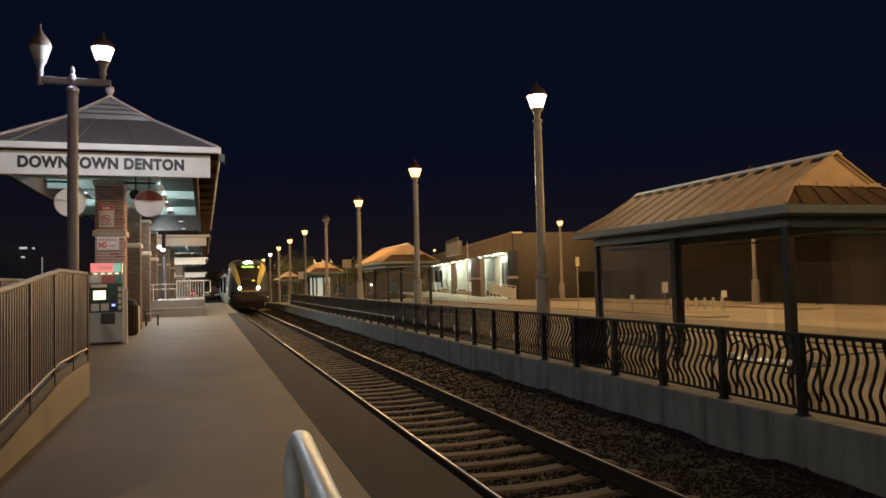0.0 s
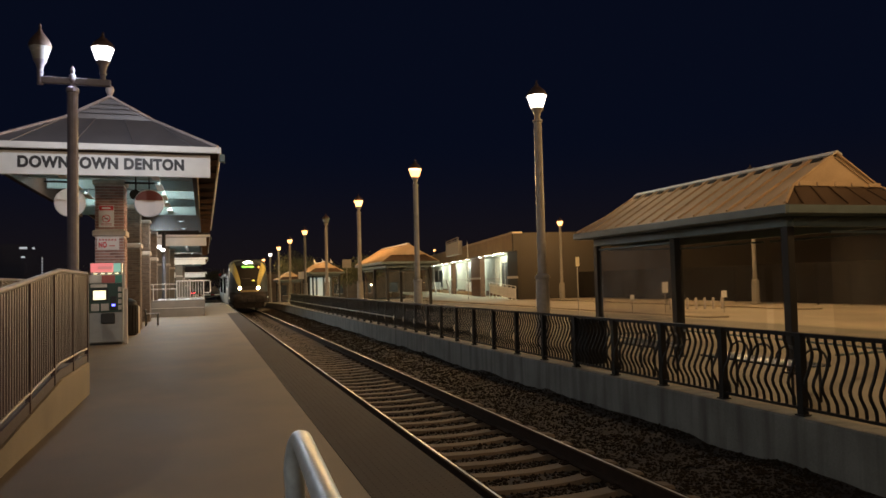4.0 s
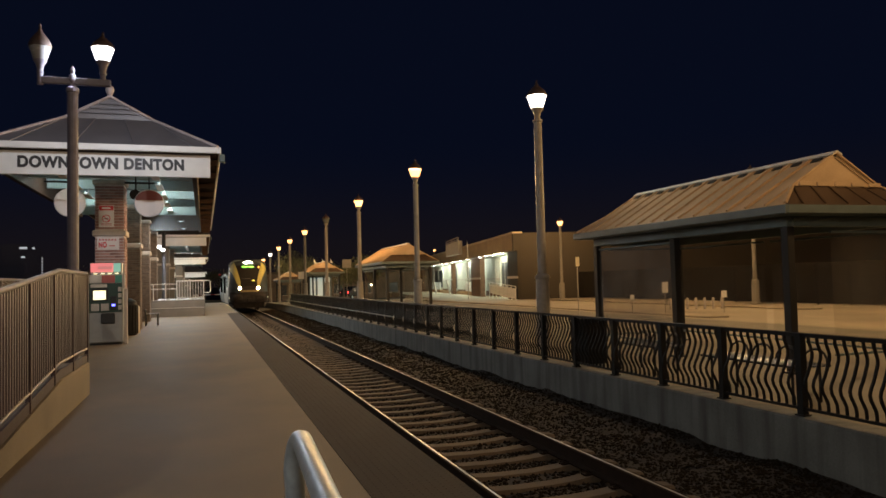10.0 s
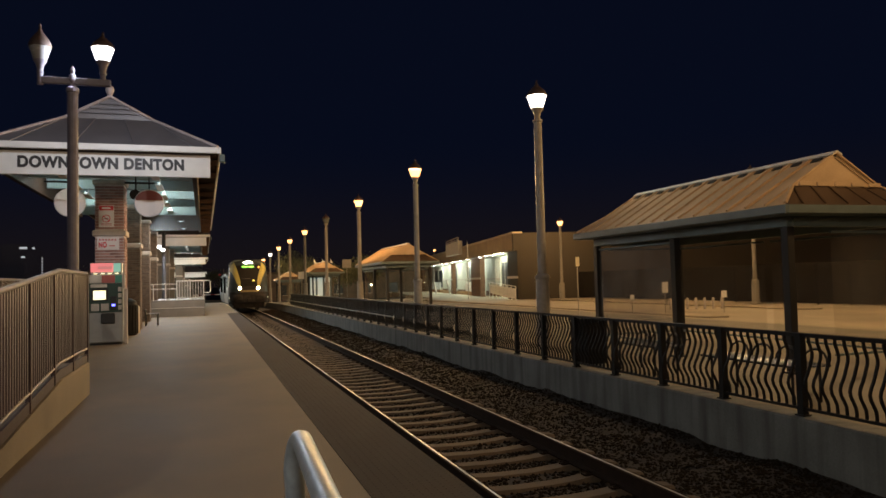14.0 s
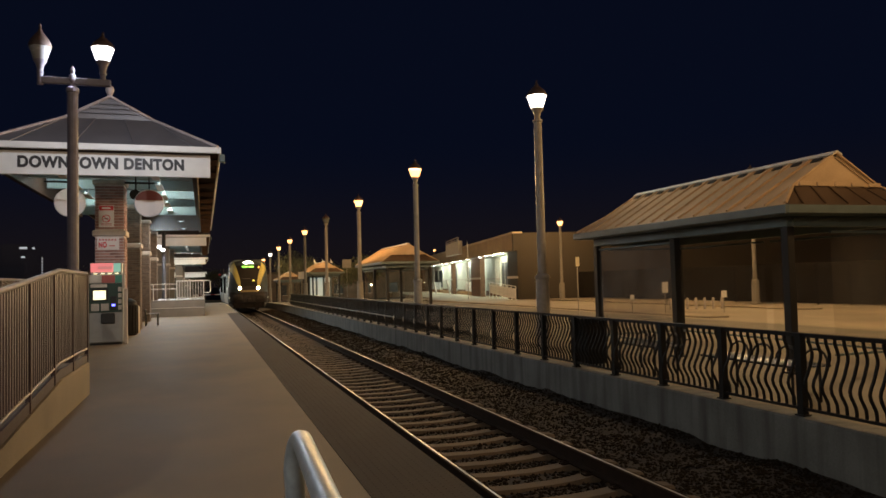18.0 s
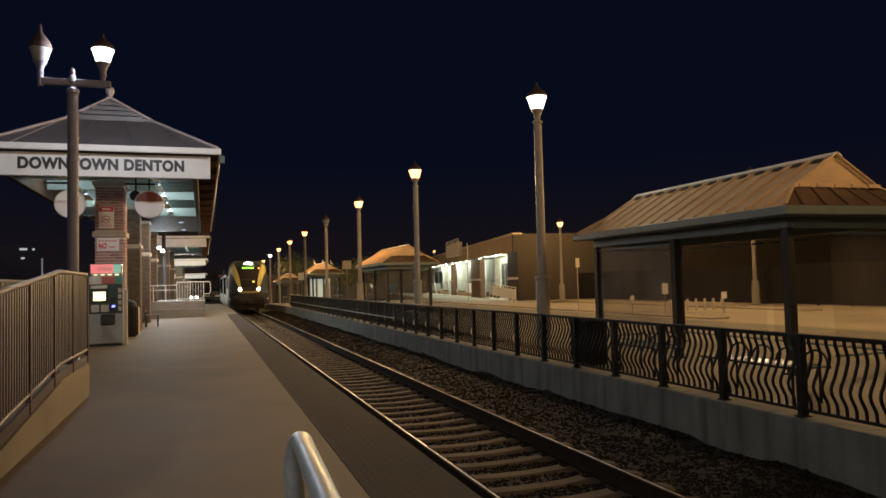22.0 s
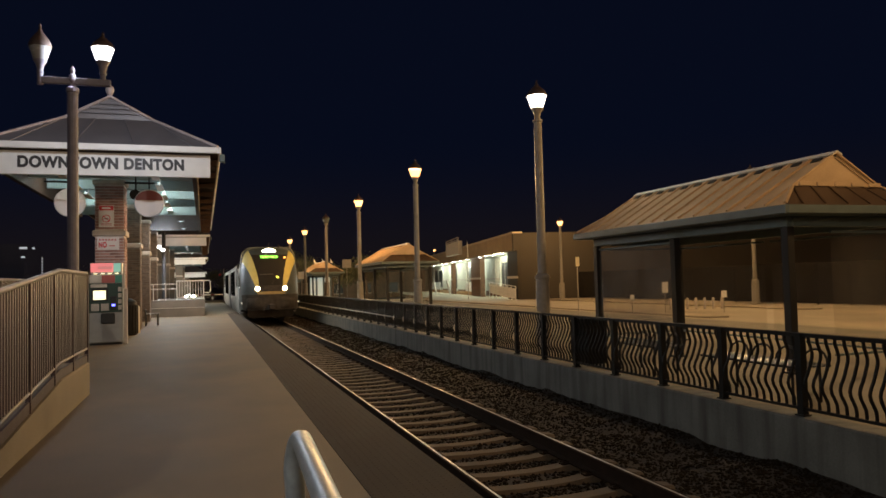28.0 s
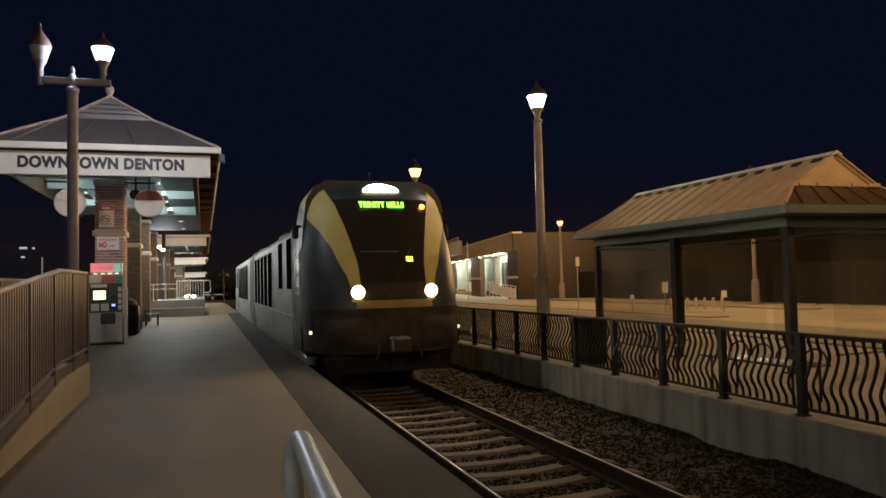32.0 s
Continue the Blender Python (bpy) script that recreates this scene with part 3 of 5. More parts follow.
# ---- near guard rail ----
gr = thing("guard_rail", pose(0.219, 1.85, 0.006), "bent galvanised pipe guard rail at the platform", "guard rail")
bend = [(-0.012 + 0.012 * u, -0.085 * (1 - math.cos(u * math.pi / 2)), 0.905 + 0.085 * math.sin(u * math.pi / 2)) for u in (0, 0.2, 0.4, 0.6, 0.8, 1.0)]
part("pipe", Mb().tube([(0.030, 0.0, -0.006), (0.012, 0.0, 0.5)] + bend + [(-0.020, -0.6, 0.985), (-0.055, -1.5, 0.98)], 0.0245, n=16), PIPESTEEL, gr)
part("lower_pipe", Mb().tube([(-0.01, -0.02, 0.52), (-0.02, -0.6, 0.52), (-0.055, -1.5, 0.52)], 0.018, n=10), PIPESTEEL, gr)

# ---- twin lamp on the near platform ----
tl = thing("twin_lamp", pose(-2.17, 14.0, 0.0), "brown twin-armed lamp post, one lantern lit and one dark", "street lamp")
part("pole", Mb().lathe([(0.14, 0.0), (0.14, 0.1), (0.095, 0.2), (0.09, 4.85), (0.108, 4.87), (0.108, 4.93), (0.06, 4.97), (0.05, 5.02), (0.07, 5.08), (0.055, 5.16), (0.03, 5.2), (0.045, 5.25), (0.03, 5.3), (0.004, 5.34)], n=14, smooth=False), BROWNPAINT, tl)
part("arm", Mb().box((-0.55, -0.045, 5.0), (0.62, 0.045, 5.12), 0.012), BROWNPAINT, tl)
lantern(tl, -0.51, 0, 5.50, DEADLAMP, BROWNPAINT, True, 0.80, 1.5)
part("stub", Mb().tube([(-0.51, 0, 4.97), (-0.51, 0, 5.19)], 0.05, n=8), BROWNPAINT, tl)
lantern(tl, 0.49, 0, 5.55, COOLLAMP, BROWNPAINT, False, 0.84)
part("stub", Mb().tube([(0.49, 0, 5.10), (0.49, 0, 5.22)], 0.045, n=8), BROWNPAINT, tl)
bulb(-1.68, 14.0, 5.60, COOLWHITE, COOL_W)
t2 = copy_thing(tl, pose(-6.2, -3.0, 0.0))
tagged(t2, "brown twin-armed lamp post behind the platform's ramp", "street lamp")
bulb(-5.7, -3.0, 5.60, (1.0, 0.86, 0.68), 1150.0)


# ---- canopies ----
def lettering(text, width, height, depth, name):
    cu = bpy.data.curves.new(name, "FONT")
    cu.body, cu.size, cu.extrude, cu.offset, cu.space_character = text, 1.0, 0.02, 0.053, 1.09
    ob = bpy.data.objects.new(name, cu)
    scene.collection.objects.link(ob)
    me = bpy.data.meshes.new_from_object(ob.evaluated_get(bpy.context.evaluated_depsgraph_get()))
    bpy.data.objects.remove(ob)
    co = np.array([v.co[:] for v in me.vertices])
    lo, hi = co.min(0), co.max(0)
    co = (co - lo) / (hi - lo) * (width, height, depth)
    me.vertices.foreach_set("co", co.ravel())
    me.materials.clear()
    return me


TRIMPINK = mat("pale_metal_trim", (0.45, 0.38, 0.38), 0.45, metal=0.1, var=0.1, scale=4, bump=0.03)
BEAMBROWN = mat("dark_brown_beam", (0.05, 0.03, 0.02), 0.75, var=0.2, scale=4, bump=0.1, spec=0.08)


def canopy(y, l, first):
    t = thing("canopy", pose(-4.53, y, sag(y)), "platform canopy with a hipped grey metal roof and a white fascia", "canopy", "platform canopies")
    w = 4.9
    # far roofs get a darker copy, their shade put into the colour
    seam_metal = SHEETGREY if y < 40 else DARKANDSHADED
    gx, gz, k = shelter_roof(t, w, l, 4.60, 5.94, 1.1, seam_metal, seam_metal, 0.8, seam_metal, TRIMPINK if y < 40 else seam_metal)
    for a, b in (((-0.04, -0.04), (0.02, l + 0.04)), ((w - 0.02, -0.04), (w + 0.04, l + 0.04)), ((0.022, -0.04), (w - 0.022, 0.02)), ((0.022, l - 0.02), (w - 0.022, l + 0.04))):
        part("fascia", Mb().box((*a, 4.47), (*b, 4.615), 0.012), WHITEPAINT, t)
    lit = 11.0
    for a, b in (((0.37, 0.31), (0.49, lit - 0.4)), ((w - 0.61, 0.31), (w - 0.49, lit - 0.4))):
        part("beam", Mb().box((*a, 3.93), (*b, 4.46), 0.01), BEAMBROWN, t)
    part("end_panel", Mb().box((0.492, lit - 0.52, 4.02), (w - 0.612, lit - 0.4, 4.46), 0.01), SOFFIT, t)
    if l > lit:
        for a, b in (((0.37, lit - 0.396), (0.49, l - 0.4)), ((w - 0.61, lit - 0.396), (w - 0.49, l - 0.4))):
            part("beam", Mb().box((*a, 4.27), (*b, 4.46), 0.01), BEAMBROWN, t)
    part("eave_soffit", Mb().box((0.022, 0.022, 4.462), (w - 0.022, l - 0.022, 4.468)), BEAMBROWN, t, "dark eave soffit")
    part("finial", Mb().lathe([(0.05, 0.0), (0.07, 0.05), (0.10, 0.12), (0.08, 0.20), (0.02, 0.25)], (w / 2, 1.08, 5.98), 12), TRIMPINK if y < 40 else seam_metal, t)
    part("ceiling", Mb().box((0.50, 0.31, 4.42), (w - 0.62, lit - 0.53, 4.44)), SOFFIT, t)
    sg = part("name_board", Mb().box((0.17, 0.20, 3.93), (w - 0.2, 0.30, 4.455), 0.008), WHITEPAINT, t)
    if first:
        me = lettering("DOWNTOWN DENTON", 3.42, 0.27, 0.012, "lettering")
        me.materials.append(LETTER)
        part("lettering", me, LETTER, sg, "dark capital letters DOWNTOWN DENTON", at=pose(0.70, 0.199, 4.075, 90, 0, 0))
    for i in range(5):
        zz = gz + 0.12 + i * 0.11
        hw = (w / 2 - gx) * (1 - (zz - gz) / (5.94 - gz)) - 0.12
        if hw > 0.1:
            part("louvre", Mb().box((w / 2 - hw, 1.03, zz), (w / 2 + hw, 1.09, zz + 0.06), 0.01), SHEETGREY, t)
    for i in range(1, int(lit / 2.2)):
        yy = i * 2.2
        part("cross_beam", Mb().box((0.495, yy, 4.16), (w - 0.615, yy + 0.12, 4.415), 0.01), SOFFIT, t)
    for i in range(int(lit / 2.2)):
        yy = 1.0 + i * 2.2
        for xx in (1.3, 3.4):
            fx = part("light_fitting", Mb().box((xx - 0.09, yy, 4.12), (xx + 0.09, yy + 1.2, 4.16), 0.008).box((xx - 0.015, yy + 0.58, 4.16), (xx + 0.015, yy + 0.62, 4.415)), WHITEPAINT, t)
            part("tube", Mb().tube([(xx, yy + 0.05, 4.185), (xx, yy + 1.15, 4.185)], 0.02, n=8), TUBELIGHT, fx, "lit fluorescent tube")
    # made-up downlights, added to brighten the platform below the far half
    for yy in (13.5, 18.0, 22.5) if l > lit else ():
        dl = part("downlight", Mb().lathe([(0.12, -0.03), (0.14, -0.02), (0.14, 0.0)], (3.55, yy, 4.461), 16), WHITEPAINT, t)
        part("lens", Mb().lathe([(0.07, -0.004), (0.07, 0.0)], (3.55, yy, 4.430), 16), TUBELIGHT, dl, "lit round lens of an added downlight")
        d = bpy.data.lights.new("downlight", "AREA")
        d.shape, d.size, d.energy, d.color = "DISK", 0.14, FILL_DOWN_W, (0.97, 1.0, 0.95)
        new("downlight_lamp", d).location = (-4.53 + 3.55, y + yy, sag(y + yy) + 4.415)
    for i in range(12):
        yy = 0.8 + i * (l - 1.4) / 11
        part("eave_bracket", Mb().box((w - 0.485, yy, 4.30), (w - 0.03, yy + 0.07, 4.455), 0.01), BEAMBROWN, t)
    for xx in (w + 0.06, -0.06):
        part("downpipe_head", Mb().box((xx - 0.06, 0.0, 4.28), (xx + 0.06, 0.14, 4.46), 0.015), FASCIA, t)
    return t


canopy(17.5, 24.1, True)
canopy(47.0, 24.1, False)
canopy(77.0, 11.0, False)
canopy(107.0, 11.0, False)
# bare lamps with no fittings, added to brighten canopies, boards and platform
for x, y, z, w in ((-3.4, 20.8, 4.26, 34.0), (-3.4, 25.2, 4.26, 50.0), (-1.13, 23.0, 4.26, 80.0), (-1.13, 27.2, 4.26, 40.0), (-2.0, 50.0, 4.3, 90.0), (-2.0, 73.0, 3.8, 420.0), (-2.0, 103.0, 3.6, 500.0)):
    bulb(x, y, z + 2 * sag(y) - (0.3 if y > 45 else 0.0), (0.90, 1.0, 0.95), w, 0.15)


# far columns' brick and mortar: darkened copies with shade in the colour
MORTARSHADED = mat("shaded_mortar", (0.17, 0.155, 0.135), 0.9, var=0.2, scale=12, bump=0.3)
BRICKSHADED = mat("shaded_brick_rows", (0.115, 0.082, 0.062), 0.85, var=0.3, scale=9, bump=0.3, island=0.25)


def brick_column(x, y, z=4.2, w=0.70, bricks=True):
    t = thing("brick_column", pose(x, y, sag(y)), "square red-brown brick column with cast stone bands", "column", "canopy columns")
    part("core", Mb().box((-w / 2 + 0.012, -w / 2 + 0.012, 0), (w / 2 - 0.012, w / 2 - 0.012, z)), MORTAR if bricks is True else MORTARSHADED, t)
    part("cap_band", Mb().box((-w / 2 - 0.05, -w / 2 - 0.05, 2.74), (w / 2 + 0.05, w / 2 + 0.05, 2.89), 0.02), CAST, t)
    part("cap_band", Mb().box((-w / 2 - 0.05, -w / 2 - 0.05, z - 0.12), (w / 2 + 0.05, w / 2 + 0.05, z), 0.02), CAST, t)
    if bricks:
        bl = (w - 0.03) / 3
        me = Mb().box((-bl / 2 + 0.005, -0.02, 0.0), (bl / 2 - 0.005, 0.02, 0.057), 0.004).data("brick", BRICK)
        rest = Mb()
        hb = Mb().box((-bl / 4 + 0.005, -0.02, 0.0), (bl / 4 - 0.005, 0.02, 0.057), 0.004).data("brick", BRICK)
        n = 0
        for row in range(0 if bricks == "far" else 15, int((z - 0.12) / 0.075)):
            zz = row * 0.075
            if 2.67 < zz < 2.89:
                continue
            for ang in (0, 90):
                m = pose(0, 0, 0, 0, 0, ang)
                cells = [(-bl, me), (0, me), (bl, me)] if row % 2 else [(-1.25 * bl, hb), (-0.5 * bl, me), (0.5 * bl, me), (1.25 * bl, hb)]
                for cx, d in cells:
                    if bricks == "far":
                        q = m @ pose(cx, -w / 2 + 0.012, zz)
                        e = bl / 2 - 0.006 if d is me else bl / 4 - 0.006
                        rest.box((-e, -0.02, 0), (e, 0.02, 0.062), 0.0, q)
                    elif n < 300:
                        part("brick", d, BRICK, t, at=m @ pose(cx, -w / 2 + 0.012 + random.uniform(-0.002, 0.002), zz))
                        n += 1
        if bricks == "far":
            tagged(part("bricks", rest, BRICKSHADED, t), kind="stuff")
    return t


brick_column(-2.3, 20.65)
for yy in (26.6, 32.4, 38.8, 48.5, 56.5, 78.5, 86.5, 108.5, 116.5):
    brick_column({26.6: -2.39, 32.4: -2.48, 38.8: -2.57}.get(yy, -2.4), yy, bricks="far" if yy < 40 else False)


# ---- ballast stones ----
def stones():
    rng = np.random.default_rng(5)
    n = 105000
    y = 3.0 + 62.0 * rng.random(n) ** 2.1
    y = np.where(rng.random(n) < 0.06, rng.uniform(-8.0, 3.0, n), y)
    x = rng.uniform(EDGE + 0.1, WALLX - 0.02, n)
    r = rng.uniform(0.010, 0.025, n) * (1 + 0.6 * (rng.random(n) > 0.95)) * (1 + np.clip(y - 15.0, 0, 50) / 40)
    base = np.array([(1, 0, 0), (-1, 0, 0), (0, 1, 0), (0, -1, 0), (0, 0, 1), (0, 0, -1)], float)
    tri = np.array([(0, 2, 4), (2, 1, 4), (1, 3, 4), (3, 0, 4), (2, 0, 5), (1, 2, 5), (3, 1, 5), (0, 3, 5)])
    bed = np.array([bed_z(p, q) for p, q in zip(x, y)])
    ang = rng.uniform(0, 6.28, n)
    co = base[None] * rng.uniform(0.6, 1.3, (n, 6, 1)) * r[:, None, None] * np.array([1, 1, 0.75])
    c, s = np.cos(ang)[:, None], np.sin(ang)[:, None]
    px = co[:, :, 0] * c - co[:, :, 1] * s
    py = co[:, :, 0] * s + co[:, :, 1] * c
    v = np.stack([px + x[:, None], py + y[:, None], co[:, :, 2] + (bed + r * 0.18)[:, None]], -1).reshape(-1, 3)
    f = (tri[None] + 6 * np.arange(n)[:, None, None]).reshape(-1, 3)
    me = bpy.data.meshes.new("ballast_stones")
    me.vertices.add(len(v))
    me.vertices.foreach_set("co", v.ravel())
    me.loops.add(f.size)
    me.loops.foreach_set("vertex_index", f.ravel())
    me.polygons.add(len(f))
    me.polygons.foreach_set("loop_start", np.arange(0, f.size, 3))
    me.update(calc_edges=True)
    me.materials.append(STONE)
    solo("ballast_stones", me, STONE, "loose dark crushed stones between and beside the rails", "ballast", kind="stuff")


stones()

# ---- transit building across the bus road ----
PLINTH = mat("orange_brick_plinth", (0.40, 0.23, 0.11), 0.85, var=0.25, scale=3, bump=0.2)
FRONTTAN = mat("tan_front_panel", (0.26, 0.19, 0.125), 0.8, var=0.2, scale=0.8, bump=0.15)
# darker copy of the tan front panel; the side's shade is its colour
TANSHADED = mat("shaded_tan_panel", (0.024, 0.0175, 0.011), 0.8, var=0.2, scale=0.8, bump=0.15)
FARBRICK = mat("orange_brick_wall", (0.15, 0.08, 0.045), 0.85, var=0.2, scale=3, bump=0.2)
HEDGEDARK = mat("dark_screen", (0.012, 0.010, 0.0085), 0.9, var=0.4, scale=3, bump=0.3, spec=0.1)
PALEWALL = mat("pale_entrance_wall", (0.52, 0.51, 0.44), 0.7, var=0.1, scale=1.5, bump=0.1)
DARKGLASS = mat("dark_window", (0.02, 0.025, 0.03), 0.35, var=0.1, scale=1, bump=0.0)
COPING = mat("tan_metal_coping", (0.34, 0.27, 0.19), 0.6, var=0.15, scale=2, bump=0.05)
ROOFDARK = mat("dark_roof_felt", (0.05, 0.045, 0.04), 0.9, var=0.3, scale=0.5, bump=0.2)
DOWNLIGHT = glow("downlight", (0.95, 1.0, 0.85), 9.0)
bd = thing("transit_building", pose(23.7, 53.0, -0.35, 0, 0, 80.0), "low tan and brick station building with lit entrance bays", "building")


def bbox(x0, n0, z0, x1, n1, z1, c=0.0):
    """A block of the building: x along the front, n into the building."""
    return Mb().box((x0, -n0, z0), (x1, -n1, z1), c)


part("front_wall", bbox(-0.8, 1.70, 0, 90.0, 2.0, 3.95), PALEWALL, bd, "pale wall behind the entrance bays")
part("side_wall", bbox(-1.1, 0.3, 0, -0.8, 60.0, 5.35), TANSHADED, bd, "long plain tan wall, shade put into its colour")
part("parapet", bbox(-0.796, -0.4, 3.95, 90.0, 0.296, 5.30, 0.03), FRONTTAN, bd)
part("corner_return", bbox(-1.1, -0.4, 3.95, -0.8, 0.296, 5.30), TANSHADED, bd)
part("plinth", bbox(19.6, 0.64, 0.0, 55.9, 0.77, 0.40, 0.02), PLINTH, bd, "orange brick plinth under the bays")
part("coping", bbox(-1.18, -0.48, 5.304, 90.0, 0.35, 5.44, 0.02), COPING, bd)
part("soffit", bbox(-0.8, 0.30, 3.96, 90.0, 1.696, 4.0), PALEWALL, bd)
part("terrace", bbox(-0.6, -5.0, -2.6, 90.0, 1.69, 0.03, 0.02), PLAZA, bd, "pale concrete terrace before the entrance bays")
part("flat_roof", bbox(-0.8, 0.30, 5.18, 90.0, 60.0, 5.296), ROOFDARK, bd, "dark flat roof")
part("rear_wall", bbox(-1.1, 60.0, 0, 90.0, 60.3, 5.35), TANSHADED, bd)
part("end_wall", bbox(90.0, 0.3, 0, 90.3, 60.0, 5.29), TANSHADED, bd)
part("sign_tower", bbox(22.0, -0.9, 4.6, 31.0, -0.404, 6.1, 0.04), CAST, bd, "raised pale block over the entrance")
for z in (6.18, 6.42):
    part("tower_rail", bbox(22.0, -0.9, z, 31.0, -0.8, z + 0.09, 0.01), CAST, bd)
for x in (22.0, 26.4, 30.9):
    part("tower_post", bbox(x, -0.9, 6.1, x + 0.1, -0.8, 6.42, 0.01), CAST, bd)
# the corner pier takes the shaded tan in place of brick
for a, b in ((-1.10, 2.2), (14.4, 19.4), (32.2, 33.2), (64.0, 68.0)):
    pr = part("pier", bbox(a, 0.0 if a > 0 else -0.1, 0, b, 0.48 if a > 0 else 0.296, 3.945, 0.0), FARBRICK if a > 5 else TANSHADED, bd, "orange brick pier")
    part("pier_band", bbox(a - 0.06, -0.07 if a > 0 else -0.17, 1.75, b + 0.06, -0.004 if a > 0 else -0.104, 1.95, 0.01), CAST, pr)
for a, b in ((8.0, 8.7), (12.4, 14.2), (14.5, 18.9), (24.6, 27.9), (31.1, 36.8), (42.3, 50.9), (61.3, 68.0)):
    pl = part("pilaster", bbox(a, 1.56, 0, b, 1.69, 3.94, 0.02), PALEWALL, bd, "white plastered pilaster")
    part("stone_band", bbox(a - 0.05, 1.50, 1.72, b + 0.05, 1.556, 1.86, 0.01), CAST, pl)
    part("brick_foot", bbox(a - 0.03, 1.48, 0.0, b + 0.03, 1.556, 0.55, 0.01), FARBRICK, pl)
for a, b in ((9.2, 11.9), (28.3, 30.7), (38.7, 41.3), (51.8, 59.9), (75.0, 80.0)):
    wdw = part("window", bbox(a, 1.64, 0.7, b, 1.69, 3.3), DARKGLASS, bd, "tall dark window")
    part("window_frame", bbox(a - 0.08, 1.60, 3.304, b + 0.08, 1.69, 3.42, 0.01), CAST, wdw)
    part("mullion", bbox((a + b) / 2 - 0.05, 1.60, 0.7, (a + b) / 2 + 0.05, 1.636, 3.3, 0.005), CAST, wdw)
for x in (4.1, 7.0, 13.6, 20.6, 25.0, 30.8, 35.8, 39.8, 48.0):
    part("downlight", bbox(x, -0.25, 3.90, x + 0.28, 0.0, 3.945), DOWNLIGHT, bd, "bright ceiling downlight")
# bare lamps added below the soffit to fill the bays between downlights
for x, w in ((5.6, 420.0), (10.8, 380.0), (21.5, 420.0), (28.5, 460.0), (36.0, 460.0), (43.0, 560.0), (51.0, 560.0)):
    p = bd.matrix_basis @ Vector((x, 0.16, 3.74))
    bulb(p.x, p.y, p.z, (0.88, 1.0, 0.80), w, 0.13)
for x in (26.0, 38.0):
    part("slanted_strut", Mb().tube([(x, 1.2, 0.0), (x + 2.4, 1.2, 1.7), (x + 3.0, 1.2, 1.7), (x + 0.6, 1.2, 0.0)], 0.08, n=5, closed=True), CAST, bd, "slanted pale strut")
for a, b in ((20.0, 25.8), (33.5, 37.2), (46.4, 55.8)):
    lpn = part("low_panel", bbox(a, 0.50, 0.45, b, 0.56, 1.50, 0.01), WHITEPAINT, bd, "low white panel in an entrance bay")
    part("panel_foot", bbox(a, 0.48, 0.0, b, 0.62, 0.446, 0.01), PLINTH, lpn)
rr = thing("entrance_railing", bd.matrix_basis @ pose(-1.5, 0.9, 0.0), "white steel railing along the building's entrance ramp", "railing")
for z in (0.35, 0.65, 0.95, 1.25):
    part("rail", Mb().tube([(-2.0, 0.0, z - 0.1), (7.5, 0.0, z + 0.25)], 0.03, n=5), WHITEPAINT, rr)
for i in range(7):
    part("infill_panel", Mb().box((-1.94 + i * 1.35, -0.006, 0.22 + i * 0.05), (-0.71 + i * 1.35, 0.006, 1.02 + i * 0.05)), WHITEPAINT, rr, "pale perforated infill panel")
for i in range(8):
    part("post", Mb().tube([(-2.0 + i * 1.35, 0.0, 0.0), (-2.0 + i * 1.35, 0.0, 1.17 + i * 0.05)], 0.03, n=5), WHITEPAINT, rr)


# ---- car park lamps and signs on the bus road ----
def lot_lamp(x, y, h, label, watts, col=ORANGE):
    t = thing("lot_lamp", pose(x, y, GZ - 0.1 + sag(y)), label, "street lamp", "car park lamps")
    part("base", Mb().lathe([(0.28, 0), (0.28, 0.05), (0.20, 0.12), (0.19, 1.2), (0.12, 1.3)], n=12, smooth=False), GREYPOLE, t)
    part("pole", Mb().lathe([(0.11, 1.28), (0.08, h)], n=10), GREYPOLE, t)
    lantern(t, 0, 0, h + 0.40, SODIUM, GREYPOLE)
    bulb(x, y, GZ + sag(y) + h + 0.32, col, watts, 0.15)


lot_lamp(24.4, 46.5, 5.1, "tall lamp post with an orange glowing lantern on the bus road", LOT_W * 0.40)
lot_lamp(27.3, 30.6, 6.4, "tall lamp post with an orange glowing lantern behind the shelter", LOT_W * 0.7)
# two lamp posts out of view, added to brighten road and shelter gable
lot_lamp(22.0, 14.0, 6.4, "unseen lamp post with an orange lantern, added to light the bus road", LOT_W * 0.58)
lot_lamp(15.0, 4.0, 6.4, "unseen lamp post with an orange lantern, added to light pavement and shelter", LOT_W * 0.22)
lot_lamp(36.7, 115.0, 7.82, "far lamp post with an orange glowing lantern", LOT_W * 0.2)


SCREENX = 28.3
scr = thing("screen_fence", pose(SCREENX, 0, GZ - 0.1), "long dark slatted screen fence along the bus road", "fence")
for i in range(23):
    y0 = 20.0 + i * 1.9
    part("panel", Mb().box((0, y0 + 0.05, 0.06), (0.04, y0 + 1.85, 2.05), 0.01), HEDGEDARK, scr)
    part("post", Mb().box((0.0, y0 - 0.045, 0), (0.07, y0 + 0.045, 2.06), 0.008), HEDGEDARK, scr)


def road_sign(x, y, z, w, h, label, mat_=WHITEPAINT):
    t = thing("road_sign", pose(x, y, GZ - 0.1), label, "sign", "signs on the bus road")
    part("post", Mb().box((-0.014, -0.03, 0), (0.014, 0.0, z + h - GZ), 0.003), GREYPOLE, t)
    part("plate", Mb().box((-w / 2, -0.055, z - GZ + 0.1), (w / 2, -0.034, z - GZ + 0.1 + h), 0.004), mat_, t)


SIGNYEL = mat("pale_yellow_sign", (0.7, 0.6, 0.35), 0.5, var=0.1)
road_sign(13.8, 25.0, 1.80, 0.16, 0.36, "narrow pale bus stop sign on a thin post", SIGNYEL)
road_sign(17.75, 25.0, 0.65, 0.28, 0.44, "small white sign on a post beside the road")
